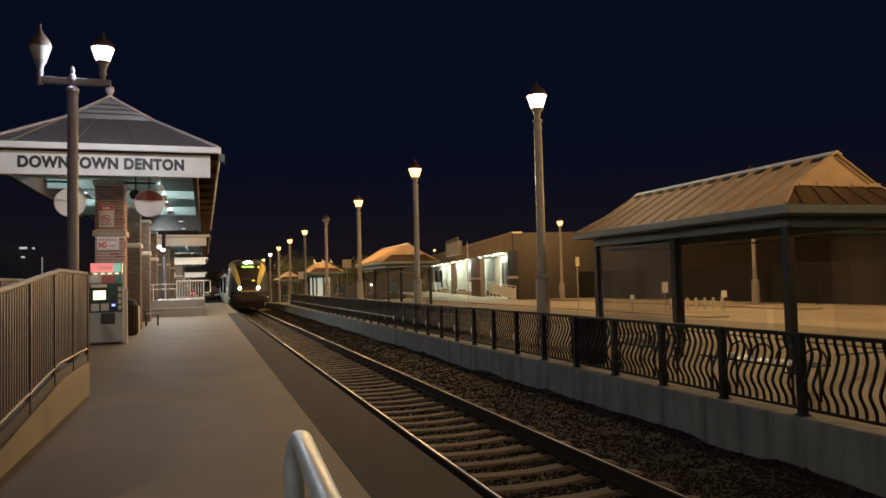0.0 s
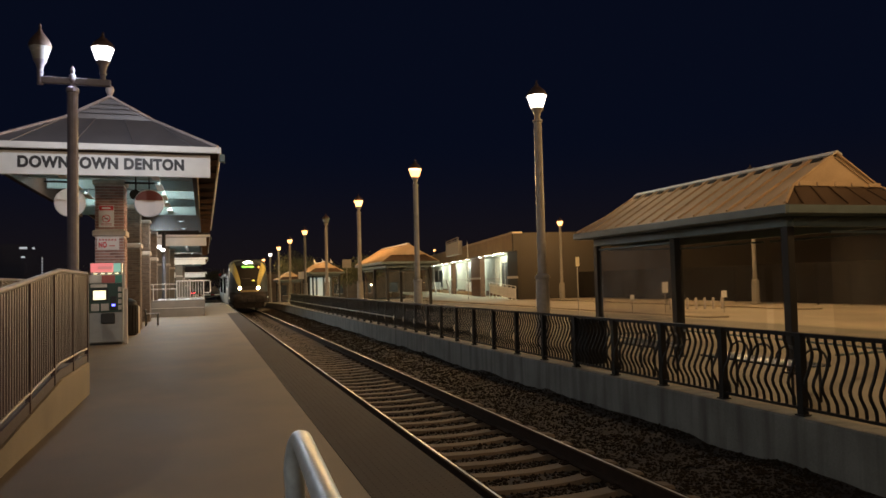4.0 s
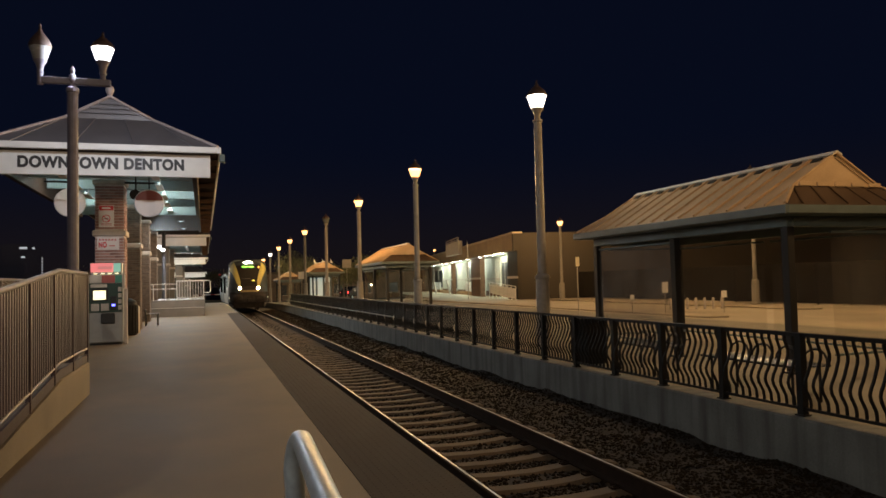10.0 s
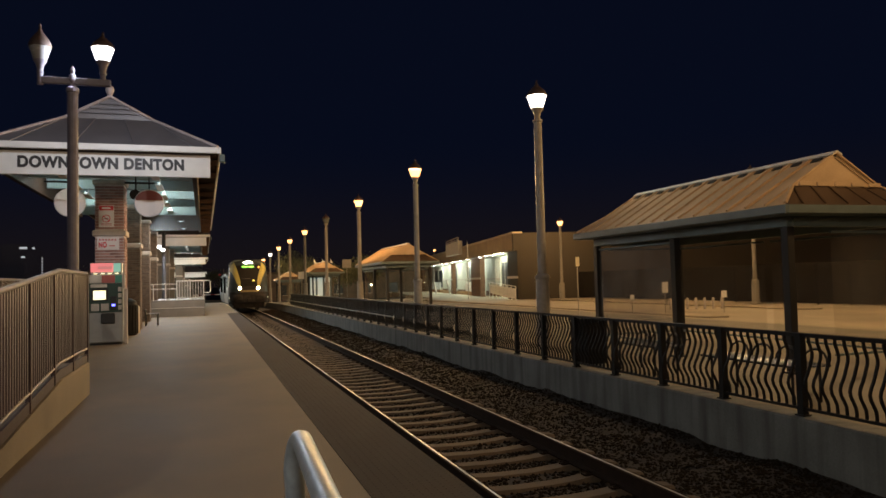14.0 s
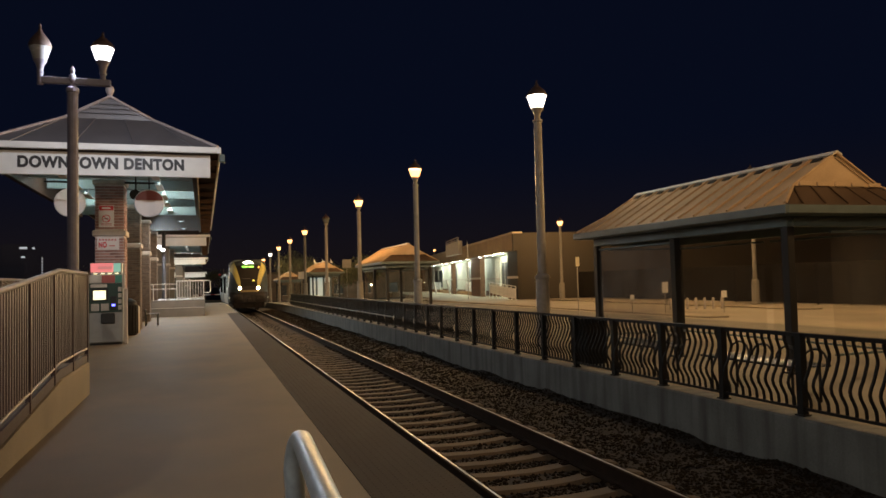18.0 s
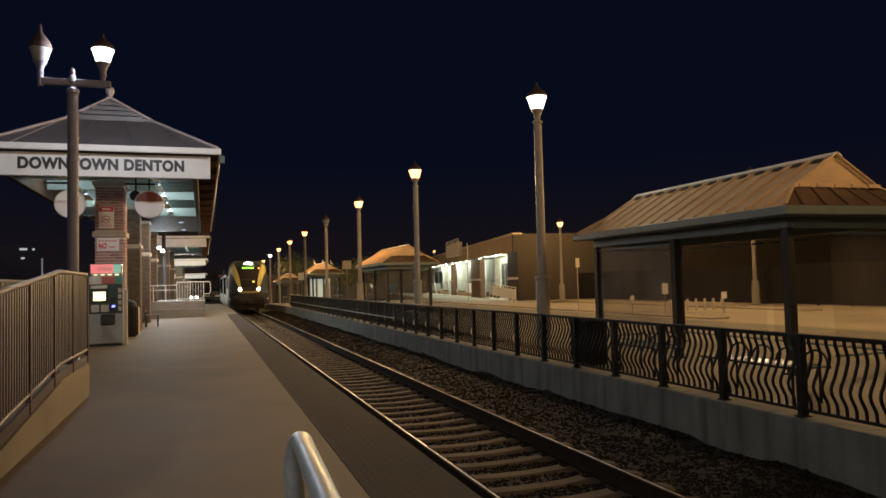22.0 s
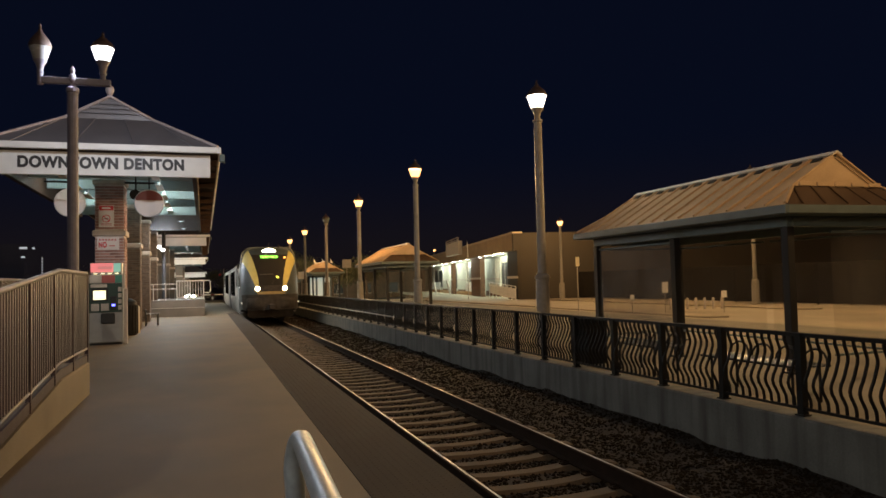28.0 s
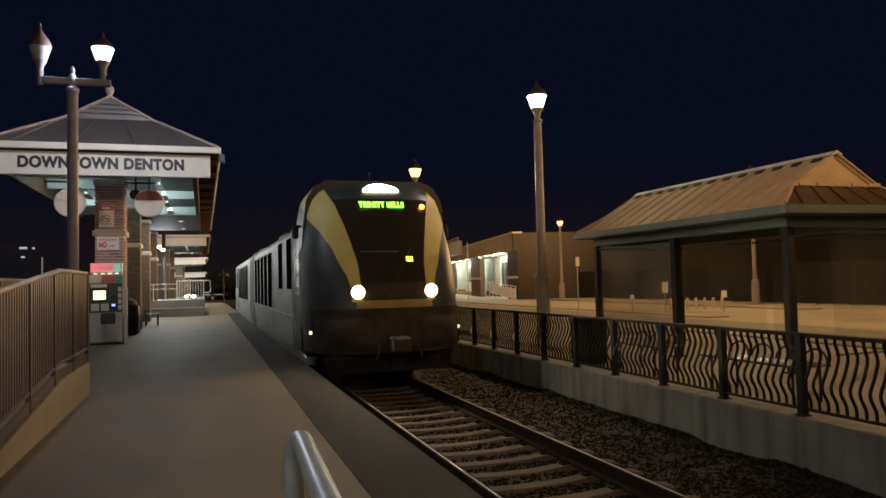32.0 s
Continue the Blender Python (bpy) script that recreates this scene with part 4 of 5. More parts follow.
road_sign(20.63, 25.0, 0.38, 0.27, 0.28, "low square white sign on a thin post")
road_sign(16.2, 25.0, 0.42, 0.18, 0.20, "low small white sign on a thin post")
tp = thing("thin_pole", pose(21.5, 58.0, GZ - 0.12), "thin tall grey pole on the bus road", "pole")
part("foot", Mb().lathe([(0.09, 0), (0.09, 0.04), (0.05, 0.08)], n=8), GREYPOLE, tp)
part("shaft", Mb().lathe([(0.035, 0.06), (0.028, 4.9), (0.01, 4.95)], n=8), GREYPOLE, tp)
road_sign(7.0, 55.2, 1.78, 0.44, 0.54, "square pale sign on a post beside the far shelter")
road_sign(9.5, 50.0, 2.45, 0.62, 0.58, "square pale bus stop sign on a post", GREYPOLE)

# kerbed islands across the bus road
for x, y, l in ((17.5, 22.0, 40.0), (24.0, 24.0, 26.0), (30.0, 18.0, 40.0)):
    solo("kerb", Mb().box((x, y, GZ - 0.102), (x + 0.9, y + l, GZ - 0.03), 0.03), PLAZA, "low pale concrete kerb island on the bus road", "kerb", "kerb islands", kind="structure")

# ---- trees behind the shelters ----
LEAF = mat("dark_leaves", (0.07, 0.075, 0.03), 0.7, var=0.4, scale=3, bump=0.1, island=0.5)
BARK = mat("bark", (0.10, 0.075, 0.055), 0.9, var=0.3, scale=10, bump=0.5)


def tree(x, y, h, seed, label):
    rng = random.Random(seed)
    g = GZ + sag(y) - 0.1
    t = thing("tree", pose(x, y, g), label, "tree", "trees behind the shelters")
    tr = Mb().tube([(0, 0, 0), (0.05, 0.02, h * 0.25), (-0.04, 0.06, h * 0.5), (0.02, 0.0, h * 0.8)], [0.16, 0.12, 0.08, 0.03], n=8)
    tips = []
    for i in range(9):
        a = rng.uniform(0, 6.28)
        z0 = h * rng.uniform(0.28, 0.65)
        ln = h * rng.uniform(0.18, 0.32)
        tip = (math.cos(a) * ln, math.sin(a) * ln, z0 + h * rng.uniform(0.12, 0.3))
        tr.tube([(0, 0, z0), (tip[0] * 0.5, tip[1] * 0.5, (z0 + tip[2]) / 2 + 0.05), tip], [0.05, 0.035, 0.012], n=5)
        tips.append(tip)
    part("trunk", tr, BARK, t)
    cr = Mb()
    for i in range(1500):
        c = rng.choice(tips)
        p = Vector((c[0] + rng.gauss(0, h * 0.085), c[1] + rng.gauss(0, h * 0.085), c[2] + rng.gauss(0, h * 0.075)))
        s = rng.uniform(0.07, 0.15)
        m = Euler((rng.uniform(0, 3), rng.uniform(0, 3), rng.uniform(0, 6))).to_matrix()
        cr.add([p + m @ Vector(q) for q in ((-s, 0, 0), (0, -s * 0.5, 0.02), (s, 0, 0), (0, s * 0.5, 0.02))], [(0, 1, 2, 3)])
    tagged(part("crown", cr, LEAF, t), kind="stuff")


for i, (x, y, h) in enumerate(((13.5, 62, 4.2), (15.0, 72, 4.6), (12.5, 84, 4.5), (11.5, 95, 6.5), (13.0, 108, 7.5), (17.0, 92, 5.2))):
    tree(x, y, h, 20 + i, "small dark street tree lit faintly orange")

# lit display case in the third shelter and pale pennants over it
LITCASE = glow("lit_display", (0.82, 1.0, 0.86), 0.32)
dc = thing("display_case", pose(8.5, 61.6, GZ + sag(61)), "glowing white display panels inside the far shelter", "display case")
part("case", Mb().box((0, 0.05, 0.2), (1.9, 0.25, 2.2), 0.02), FASCIA, dc)
for i in range(3):
    part("lit_panel", Mb().box((0.06 + i * 0.61, 0.02, 0.35), (0.50 + i * 0.61, 0.048, 2.1)), LITCASE, dc, "glowing pale panel")
for i in range(3):
    fl = thing("pennant", pose(8.6 + i * 0.75, 59.6 + i * 0.4, GZ + 3.15 + sag(57)), "small pale pennant on a thin stick above the roof", "flag", "pennants")
    part("stick", Mb().tube([(0, 0, -0.6), (0, 0, 0.50)], 0.014, n=5), GREYPOLE, fl)
    part("cloth", Mb().slab([(0.02, 0, 0.44), (0.02, 0, 0.14), (0.22, 0.03, 0.06)], 0.012), WHITEPAINT, fl)

for i in range(7):
    bl = thing("bollard", pose(20.6 + i * 0.36, 28.6 - i * 0.15, GZ - 0.1), "small pale bollard on the bus road", "bollard", "row of small bollards")
    part("post", Mb().lathe([(0.06, 0), (0.06, 0.5), (0.03, 0.54)], n=8), CAST, bl)

# low brown building behind the far shelters
FARBROWN = mat("dim_brown_wall", (0.16, 0.115, 0.08), 0.85, var=0.3, scale=0.6, bump=0.2)
lb = thing("low_building", pose(9.0, 118.0, -1.5), "long low brown building behind the far shelters", "building")
part("wall", Mb().box((0, 0, -1.2), (34.0, 8.0, 4.6)), FARBROWN, lb)
part("roof_edge", Mb().box((-0.2, -0.2, 4.604), (34.2, 8.2, 4.9), 0.03), SKIRTBROWN, lb)
for i in range(7):
    wd = part("window", Mb().box((2.0 + i * 4.6, -0.04, 1.2), (3.6 + i * 4.6, -0.004, 2.8)), DARKGLASS, lb)
    part("sill", Mb().box((1.9 + i * 4.6, -0.12, 1.08), (3.7 + i * 4.6, -0.004, 1.196)), CAST, wd)


# ---- things on the near platform ----
MACHGREY = mat("grey_machine_case", (0.30, 0.31, 0.30), 0.45, metal=0.2, var=0.12, scale=5, bump=0.05)
MACHGREEN = mat("dark_green_panel", (0.015, 0.045, 0.035), 0.4, var=0.15, scale=5, bump=0.03)
STEELBR = mat("brushed_steel_panel", (0.45, 0.42, 0.38), 0.35, metal=0.7, var=0.1, scale=10, bump=0.03)
REDLIT = glow("lit_red_panel", (1.0, 0.08, 0.11), 0.75)
DARKRED = glow("lit_dark_red_letters", (0.6, 0.01, 0.03), 0.45)
TEALLIT = glow("lit_teal_panel", (0.05, 0.55, 0.40), 0.5)
SCREEN = glow("lit_screen", (1.0, 0.90, 0.50), 1.7)
BLUELIT = glow("blue_indicator", (0.1, 0.12, 1.0), 5.0)
BLACKPL = mat("black_plastic", (0.012, 0.012, 0.013), 0.4, var=0.1, scale=10, bump=0.03)

REFLECTRED = mat("red_header_reflection", (0.42, 0.10, 0.09), 0.35, var=0.15, scale=5, bump=0.02)
REFLECTTEAL = mat("teal_header_reflection", (0.06, 0.26, 0.20), 0.35, var=0.15, scale=5, bump=0.02)
tv = thing("ticket_machine", pose(-2.70, 19.6, 0), "grey ticket machine with a lit red header and a bright screen", "ticket machine")
part("cabinet", Mb().box((0, 0.0, 0.05), (0.78, 0.62, 1.74), 0.02), MACHGREY, tv)
part("plinth", Mb().box((0.03, 0.03, 0.0), (0.75, 0.6, 0.052)), BLACKPL, tv)
hd = part("header", Mb().box((0.03, 0.02, 1.745), (0.75, 0.5, 2.03), 0.015), MACHGREY, tv)
part("red_panel", Mb().box((0.05, 0.004, 1.80), (0.56, 0.018, 2.015), 0.004), REDLIT, hd, "glowing red panel")
part("bar", Mb().box((0.20, -0.004, 1.86), (0.54, 0.003, 1.95), 0.002), DARKRED, hd)
part("teal_panel", Mb().box((0.565, 0.004, 1.80), (0.73, 0.018, 2.015), 0.004), TEALLIT, hd, "glowing teal panel")
for i in range(4):
    part("spot", Mb().box((0.12 + i * 0.16, -0.02, 1.75), (0.2 + i * 0.16, 0.018, 1.775), 0.004), SCREEN, hd, "small bright strip lamp")
part("instruction_panel", Mb().box((0.02, -0.018, 1.53), (0.44, -0.002, 1.72), 0.004), STEELBR, tv)
# red and teal plates paint the lit header's reflection onto the panel
part("red_band", Mb().box((0.30, -0.026, 1.53), (0.60, -0.019, 1.72), 0.003), REFLECTRED, tv, "header's red reflection put into the colour")
part("teal_band", Mb().box((0.604, -0.026, 1.53), (0.76, -0.002, 1.72), 0.003), REFLECTTEAL, tv, "header's teal reflection put into the colour")
fp = part("front_panel", Mb().box((0.015, -0.022, 0.80), (0.765, -0.002, 1.52), 0.006), MACHGREEN, tv, "dark green control panel")
part("screen_surround", Mb().box((0.07, -0.03, 1.08), (0.45, -0.023, 1.40), 0.004), BLACKPL, fp)
part("screen", Mb().box((0.11, -0.036, 1.12), (0.39, -0.031, 1.34), 0.003), SCREEN, fp, "bright pale yellow screen")
part("card_plate", Mb().box((0.05, -0.032, 1.42), (0.42, -0.023, 1.50), 0.004), STEELBR, fp)
part("keypad", Mb().box((0.06, -0.034, 0.84), (0.24, -0.023, 1.02), 0.006), STEELBR, fp)
part("coin_plate", Mb().box((0.28, -0.034, 0.84), (0.46, -0.023, 1.02), 0.006), STEELBR, fp)
part("card_reader", Mb().box((0.50, -0.05, 0.86), (0.64, -0.023, 1.20), 0.012), BLACKPL, fp)
part("indicator", Mb().box((0.53, -0.057, 0.95), (0.61, -0.051, 1.0), 0.003), BLUELIT, fp, "small blue light")
for i in range(4):
    part("button", Mb().box((0.67, -0.032, 0.86 + i * 0.15), (0.75, -0.023, 0.97 + i * 0.15), 0.004), STEELBR, fp)
part("return_slot", Mb().box((0.28, -0.05, 0.52), (0.60, -0.001, 0.78), 0.02), BLACKPL, tv, "black ticket slot")
part("side_post", Mb().box((0.80, 0.02, 0.0), (0.88, 0.12, 1.38), 0.012), CAST, tv, "pale upright edge panel")
part("side_light", Mb().box((0.785, 0.0, 1.38), (0.825, 0.05, 2.0), 0.008), CAST, tv, "pale upright edge panel")

# notices on the brick column
SIGNWHITE = mat("white_enamel_sign", (0.74, 0.70, 0.70), 0.4, var=0.06, scale=6, bump=0.02)
SIGNRED = mat("red_sign_ink", (0.60, 0.035, 0.05), 0.45, var=0.08)
SIGNPINK = mat("faded_red_ink", (0.55, 0.16, 0.17), 0.45, var=0.08)
n1 = thing("notice", pose(-2.37, 20.265, 2.97), "white notice with a red header and a prohibition ring", "sign", "notices on the column")
part("plate", Mb().box((-0.18, 0, 0), (0.18, 0.014, 0.56), 0.003), SIGNWHITE, n1)
part("header", Mb().box((-0.17, -0.004, 0.43), (0.17, -0.001, 0.55)), SIGNRED, n1)
part("bar", Mb().box((-0.10, -0.008, 0.47), (0.10, -0.005, 0.51)), SIGNWHITE, n1)
part("ring", Mb().tube([(0.09 * math.cos(a * 0.3927), -0.004, 0.22 + 0.09 * math.sin(a * 0.3927)) for a in range(16)], 0.010, n=5, closed=True), SIGNRED, n1)
part("slash", Mb().tube([(-0.06, -0.004, 0.28), (0.06, -0.004, 0.16)], 0.009, n=5), SIGNRED, n1)
part("cigarette", Mb().box((-0.05, -0.005, 0.21), (0.05, -0.001, 0.23)), BLACKPL, n1)
for i in range(2):
    part("line", Mb().box((-0.13, -0.004, 0.08 - i * 0.035), (0.13, -0.001, 0.095 - i * 0.035)), SIGNPINK, n1)
n2 = thing("notice", pose(-2.33, 20.265, 2.38), "white notice with red lettering below the stone band", "sign", "notices on the column")
part("plate", Mb().box((-0.26, 0, 0), (0.26, 0.014, 0.34), 0.003), SIGNWHITE, n2)
nm = lettering("NO", 0.19, 0.15, 0.003, "lettering")
nm.materials.append(SIGNRED)
part("lettering", nm, SIGNRED, n2, "red capital letters NO", at=pose(-0.22, -0.001, 0.06, 90, 0, 0))
part("bar", Mb().box((0.02, -0.004, 0.09), (0.16, -0.001, 0.12)), SIGNPINK, n2)
for i in range(6):
    part("bar", Mb().box((-0.21 + i * 0.072, -0.004, 0.24), (-0.165 + i * 0.072, -0.001, 0.285)), SIGNPINK, n2)


SIGNSHADE = mat("shadowed_sign_maroon", (0.25, 0.085, 0.095), 0.45, var=0.1)


def round_sign(x, top):
    t = thing("round_sign", pose(x, 18.75, 3.43), "round pale sign disc hanging under the canopy", "sign", "round signs")
    part("disc", Mb().tube([(0, 0, 0), (0, 0.05, 0)], 0.325, n=36), SIGNWHITE, t)
    # half disc coloured for the canopy's shadow on the plain sign
    half = [(0.31 * math.cos(a * math.pi / 18), 0.07 + 0.24 * math.sin(a * math.pi / 18)) for a in range(19)]
    part("upper_field", Mb().slab([(p, -0.003, q) for p, q in half], 0.004), top, t, "upper half coloured for the canopy's shadow")
    part("rim", Mb().tube([(0.325 * math.cos(a * math.pi / 18), 0.02, 0.325 * math.sin(a * math.pi / 18)) for a in range(36)], 0.018, n=6, closed=True), GALV, t)
    part("rod", Mb().tube([(0, 0.025, 0.32), (0, 0.025, 0.992)], 0.015, n=6), BLACKIRON, t)
    part("crossbar", Mb().box((-0.55, 0.0, 0.47), (0.13, 0.05, 0.51), 0.006), BLACKIRON, t)


round_sign(-1.24, SIGNSHADE)
round_sign(-2.97, GALV)
sp = thing("loudspeaker", pose(-1.60, 19.4, 3.70), "dark round loudspeaker under the canopy", "loudspeaker")
part("horn", Mb().tube([(0, -0.12, 0), (0, 0.0, 0), (0, 0.15, 0)], [0.13, 0.11, 0.06], n=14), BLACKIRON, sp)
part("bracket", Mb().tube([(0, 0.1, 0), (0, 0.12, 0.722)], 0.02, n=6), BLACKIRON, sp)

# litter bin, bollard, seats
bn = thing("litter_bin", pose(-2.16, 23.2, 0), "black slatted litter bin with a domed top", "litter bin", "litter bins")
part("body", Mb().lathe([(0.24, 0), (0.27, 0.04), (0.28, 0.9), (0.24, 0.94)], n=18), BLACKIRON, bn)
for i in range(18):
    a = i * math.pi / 9
    part("slat", Mb().box((-0.03, -0.30, 0.05), (0.03, -0.282, 0.88), 0.004), BLACKIRON, bn, at=pose(0, 0, 0, 0, 0, math.degrees(a)))
part("lid", Mb().lathe([(0.27, 0.942), (0.25, 1.0), (0.12, 1.08), (0.02, 1.10)], n=18), BLACKIRON, bn)
bo = thing("bollard", pose(-2.0, 24.0, 0), "pale concrete bollard beside the columns", "bollard")
part("shaft", Mb().lathe([(0.13, 0), (0.13, 0.78), (0.10, 0.84), (0.03, 0.86)], n=14), CAST, bo)


def seat_bench(x, y, rot, label, n=3, mat_=BENCHIRON):
    """A metal bench with a hooped back for each seat."""
    t = thing("bench", pose(x, y, GZ if x > 5 else 0, 0, 0, rot), label, "bench", "metal benches")
    w = 0.42
    L = w * n
    for i in range(9):
        part("seat_slat", Mb().box((-L / 2, -0.22 + i * 0.052, 0.43), (L / 2, -0.18 + i * 0.052, 0.445), 0.004), mat_, t)
    for i in range(n):
        xx = -L / 2 + (i + 0.5) * w
        arc = [(xx - 0.185 * math.cos(q * math.pi / 8), 0.21 + 0.03 * math.sin(q * math.pi / 8), 0.44 + 0.17 * math.sin(q * math.pi / 8)) for q in range(9)]
        part("hoop_back", Mb().tube(arc, 0.016, n=6), mat_, t)
    part("front_rail", Mb().tube([(-L / 2, -0.225, 0.435), (L / 2, -0.225, 0.435)], 0.018, n=6), mat_, t)
    part("back_rail", Mb().tube([(-L / 2, 0.225, 0.435), (L / 2, 0.225, 0.435)], 0.018, n=6), mat_, t)
    for xx in (-L / 2 + 0.15, L / 2 - 0.15):
        for yy in (-0.18, 0.22):
            part("leg", Mb().tube([(xx, yy, 0.0), (xx, yy, 0.43)], 0.018, n=6), mat_, t)
    return t


seat_bench(6.65, 9.9, -90, "black metal bench with hooped backs behind the railing", 3)
seat_bench(6.56, 7.32, -90, "black metal bench with hooped backs beside the shelter", 4)
seat_bench(-1.8, 28.5, 90, "dark metal bench with hooped backs beside the brick columns", 2)
bn2 = thing("litter_bin", pose(6.5, 11.4, GZ), "square black litter bin behind the iron railing", "litter bin", "litter bins")
part("body", Mb().box((-0.20, -0.27, 0.04), (0.20, 0.36, 0.74), 0.02), BLACKIRON, bn2)
part("lid", Mb().box((-0.22, -0.29, 0.742), (0.22, 0.38, 0.80), 0.02), BLACKIRON, bn2)
part("foot", Mb().box((-0.18, -0.22, 0.0), (0.18, 0.3, 0.042)), BLACKIRON, bn2)

# ---- raised boarding block with railings ----
strip("boarding_block", [(-2.95, 0.0), (0.03, 0.0), (0.03, 0.76), (-2.95, 0.76)], BLOCKCON, "pale concrete raised boarding block", "boarding block", ys=[(37.0, 0.0), (43.0, 0.0)])
strip("boarding_step", [(-2.95, 0.0), (0.02, 0.0), (0.02, 0.38), (0.0, 0.40), (-2.95, 0.40)], BLOCKCON, "low concrete step before the boarding block", "step", ys=[(36.1, 0.0), (36.996, 0.0)])
GREYRAIL = mat("grey_painted_railing", (0.62, 0.60, 0.58), 0.4, var=0.12, scale=8, bump=0.04)
br = thing("block_railing", pose(0, 37.06, 0.76), "grey steel picket railing on the raised boarding block", "railing")
part("top_rail", Mb().tube([(-1.25, 0, 0.92), (-0.02, 0, 0.92), (-0.02, 5.8, 0.92)], 0.025, n=6), GREYRAIL, br)
part("bottom_rail", Mb().tube([(-1.25, 0, 0.12), (-0.02, 0, 0.12), (-0.02, 5.8, 0.12)], 0.02, n=6), GREYRAIL, br)
for i in range(11):
    part("picket", Mb().tube([(-1.25 + i * 0.123, 0, 0.0 if i in (0, 5, 10) else 0.12), (-1.25 + i * 0.123, 0, 0.92)], 0.024 if i in (0, 5, 10) else 0.012, n=6), GREYRAIL, br)
for i in range(1, 24):
    part("picket", Mb().tube([(-0.02, i * 0.25, 0.0 if i % 6 == 0 else 0.12), (-0.02, i * 0.25, 0.92)], 0.014, n=6), GREYRAIL, br)
for z in (0.55, 0.78):
    part("handrail", Mb().tube([(-2.9, 0, z), (-1.25, 0, z)], 0.022, n=6), GREYRAIL, br)
for x in (-2.9, -2.3, -1.75):
    part("post", Mb().tube([(x, 0, 0), (x, 0, 0.78)], 0.022, n=6), GREYRAIL, br)
part("rail_return", Mb().tube([(-0.02, 0, 0.92), (0.22, 0, 0.92), (0.29, 0, 0.86), (0.30, 0, 0.40), (0.24, 0, 0.33), (-0.02, 0, 0.33)], 0.025, n=8), GREYRAIL, br, "bent pipe return at the end of the railing")

# floodlight pole and a far small lamp
fpole = thing("floodlight_pole", pose(-2.18, 44.5, 0), "grey pole with two bright white floodlights and an added rear one before a canopy", "street lamp")
part("pole", Mb().lathe([(0.15, 0), (0.15, 0.05), (0.12, 0.1), (0.10, 4.8), (0.02, 4.85)], n=12), DARKANDSHADED, fpole)
FLOOD = glow("floodlight", (0.92, 0.96, 1.0), 12.0)
for x, z in ((-0.24, 3.72), (-0.04, 3.55)):
    hd2 = part("head", Mb().box((x - 0.11, -0.26, z - 0.10), (x + 0.11, -0.115, z + 0.10), 0.02), BLACKIRON, fpole)
    part("lens", Mb().box((x - 0.09, -0.275, z - 0.08), (x + 0.09, -0.261, z + 0.08)), FLOOD, hd2, "bright white lens")
flood = bpy.data.lights.new("floodlight", "AREA")
flood.size, flood.energy, flood.color = 0.2, 240.0, (0.86, 0.93, 1.0)
new("floodlight_lamp", flood).matrix_basis = look((-2.30, 44.20, 3.62), (-1.2, 38.5, 0.4))
# rear floodlight added to brighten the board of the canopy behind
back = bpy.data.lights.new("floodlight", "AREA")
back.size, back.energy, back.color = 0.2, 16.0, (0.86, 0.93, 1.0)
new("floodlight_lamp", back).matrix_basis = look((-2.18, 44.72, 3.62), (-1.6, 47.2, 4.2))
rear = part("head", Mb().box((-0.11, 0.10, 3.52), (0.11, 0.20, 3.72), 0.02), BLACKIRON, fpole)
part("lens", Mb().box((-0.09, 0.201, 3.54), (0.09, 0.208, 3.70)), FLOOD, rear, "bright white lens")
fl2 = thing("wall_lamp", pose(-3.8, 70.0, sag(70)), "small orange lamp on a far post", "street lamp")
part("post", Mb().tube([(0, 0, 0), (0, 0, 3.35)], 0.06, n=8), GREYPOLE, fl2)
bulb(-3.8, 69.7, sag(70) + 3.5, ORANGE, 260.0)
part("globe", Mb().lathe([(0.06, 3.32), (0.2, 3.4), (0.24, 3.55), (0.14, 3.7), (0.03, 3.74)], n=14), SODIUM, fl2, "orange glowing globe")

# level crossing signal by the track
REDLENS = mat("dark_red_lens", (0.16, 0.01, 0.01), 0.15, var=0.1, bump=0.0)
xs = thing("crossing_signal", pose(2.36, 94.6, sag(94.6)), "crossing signal mast with dark lamps and lowered white gate arm", "signal")
part("mast", Mb().lathe([(0.16, 0.0), (0.16, 0.5), (0.07, 0.55), (0.06, 4.25), (0.02, 4.3)], n=10), DARKANDSHADED, xs)
part("lamp_bar", Mb().box((-0.6, -0.05, 3.50), (0.6, 0.05, 3.58), 0.01), BLACKIRON, xs)
for x in (-0.45, 0.45):
    hood = part("lamp_hood", Mb().tube([(x, -0.3, 3.54), (x, -0.052, 3.54)], 0.2, n=14), BLACKIRON, xs)
    part("lens", Mb().tube([(x, -0.301, 3.54), (x, -0.308, 3.54)], 0.15, n=14), REDLENS, hood, "dark red lens")
for i in range(7):
    part("gate_arm", Mb().box((-0.10 - 0.5 * (i + 1), -0.16, 1.02), (-0.104 - 0.5 * i, -0.12, 1.14), 0.004), REDLENS if i % 3 == 2 else WHITEPAINT, xs, "red band" if i % 3 == 2 else "white band")
part("counterweight", Mb().box((-0.10, -0.17, 0.94), (0.5, -0.10, 1.2), 0.02), BLACKIRON, xs)

# far dark building with a few lit windows on the other side
FACADE = mat("dark_mirror_glass", (0.55, 0.58, 0.66), 0.15, metal=0.9, var=0.1, scale=0.5, bump=0.0)
fb = thing("far_building", pose(-32.1, 120.0, -1.3), "dark distant building with a few small lit windows", "building")
part("wall", Mb().box((-10, 0, 0), (7, 12, 9.6)), FACADE, fb, "dark mirror glass facade")
FARWIN = glow("far_lit_window", (0.85, 0.92, 1.0), 0.45)
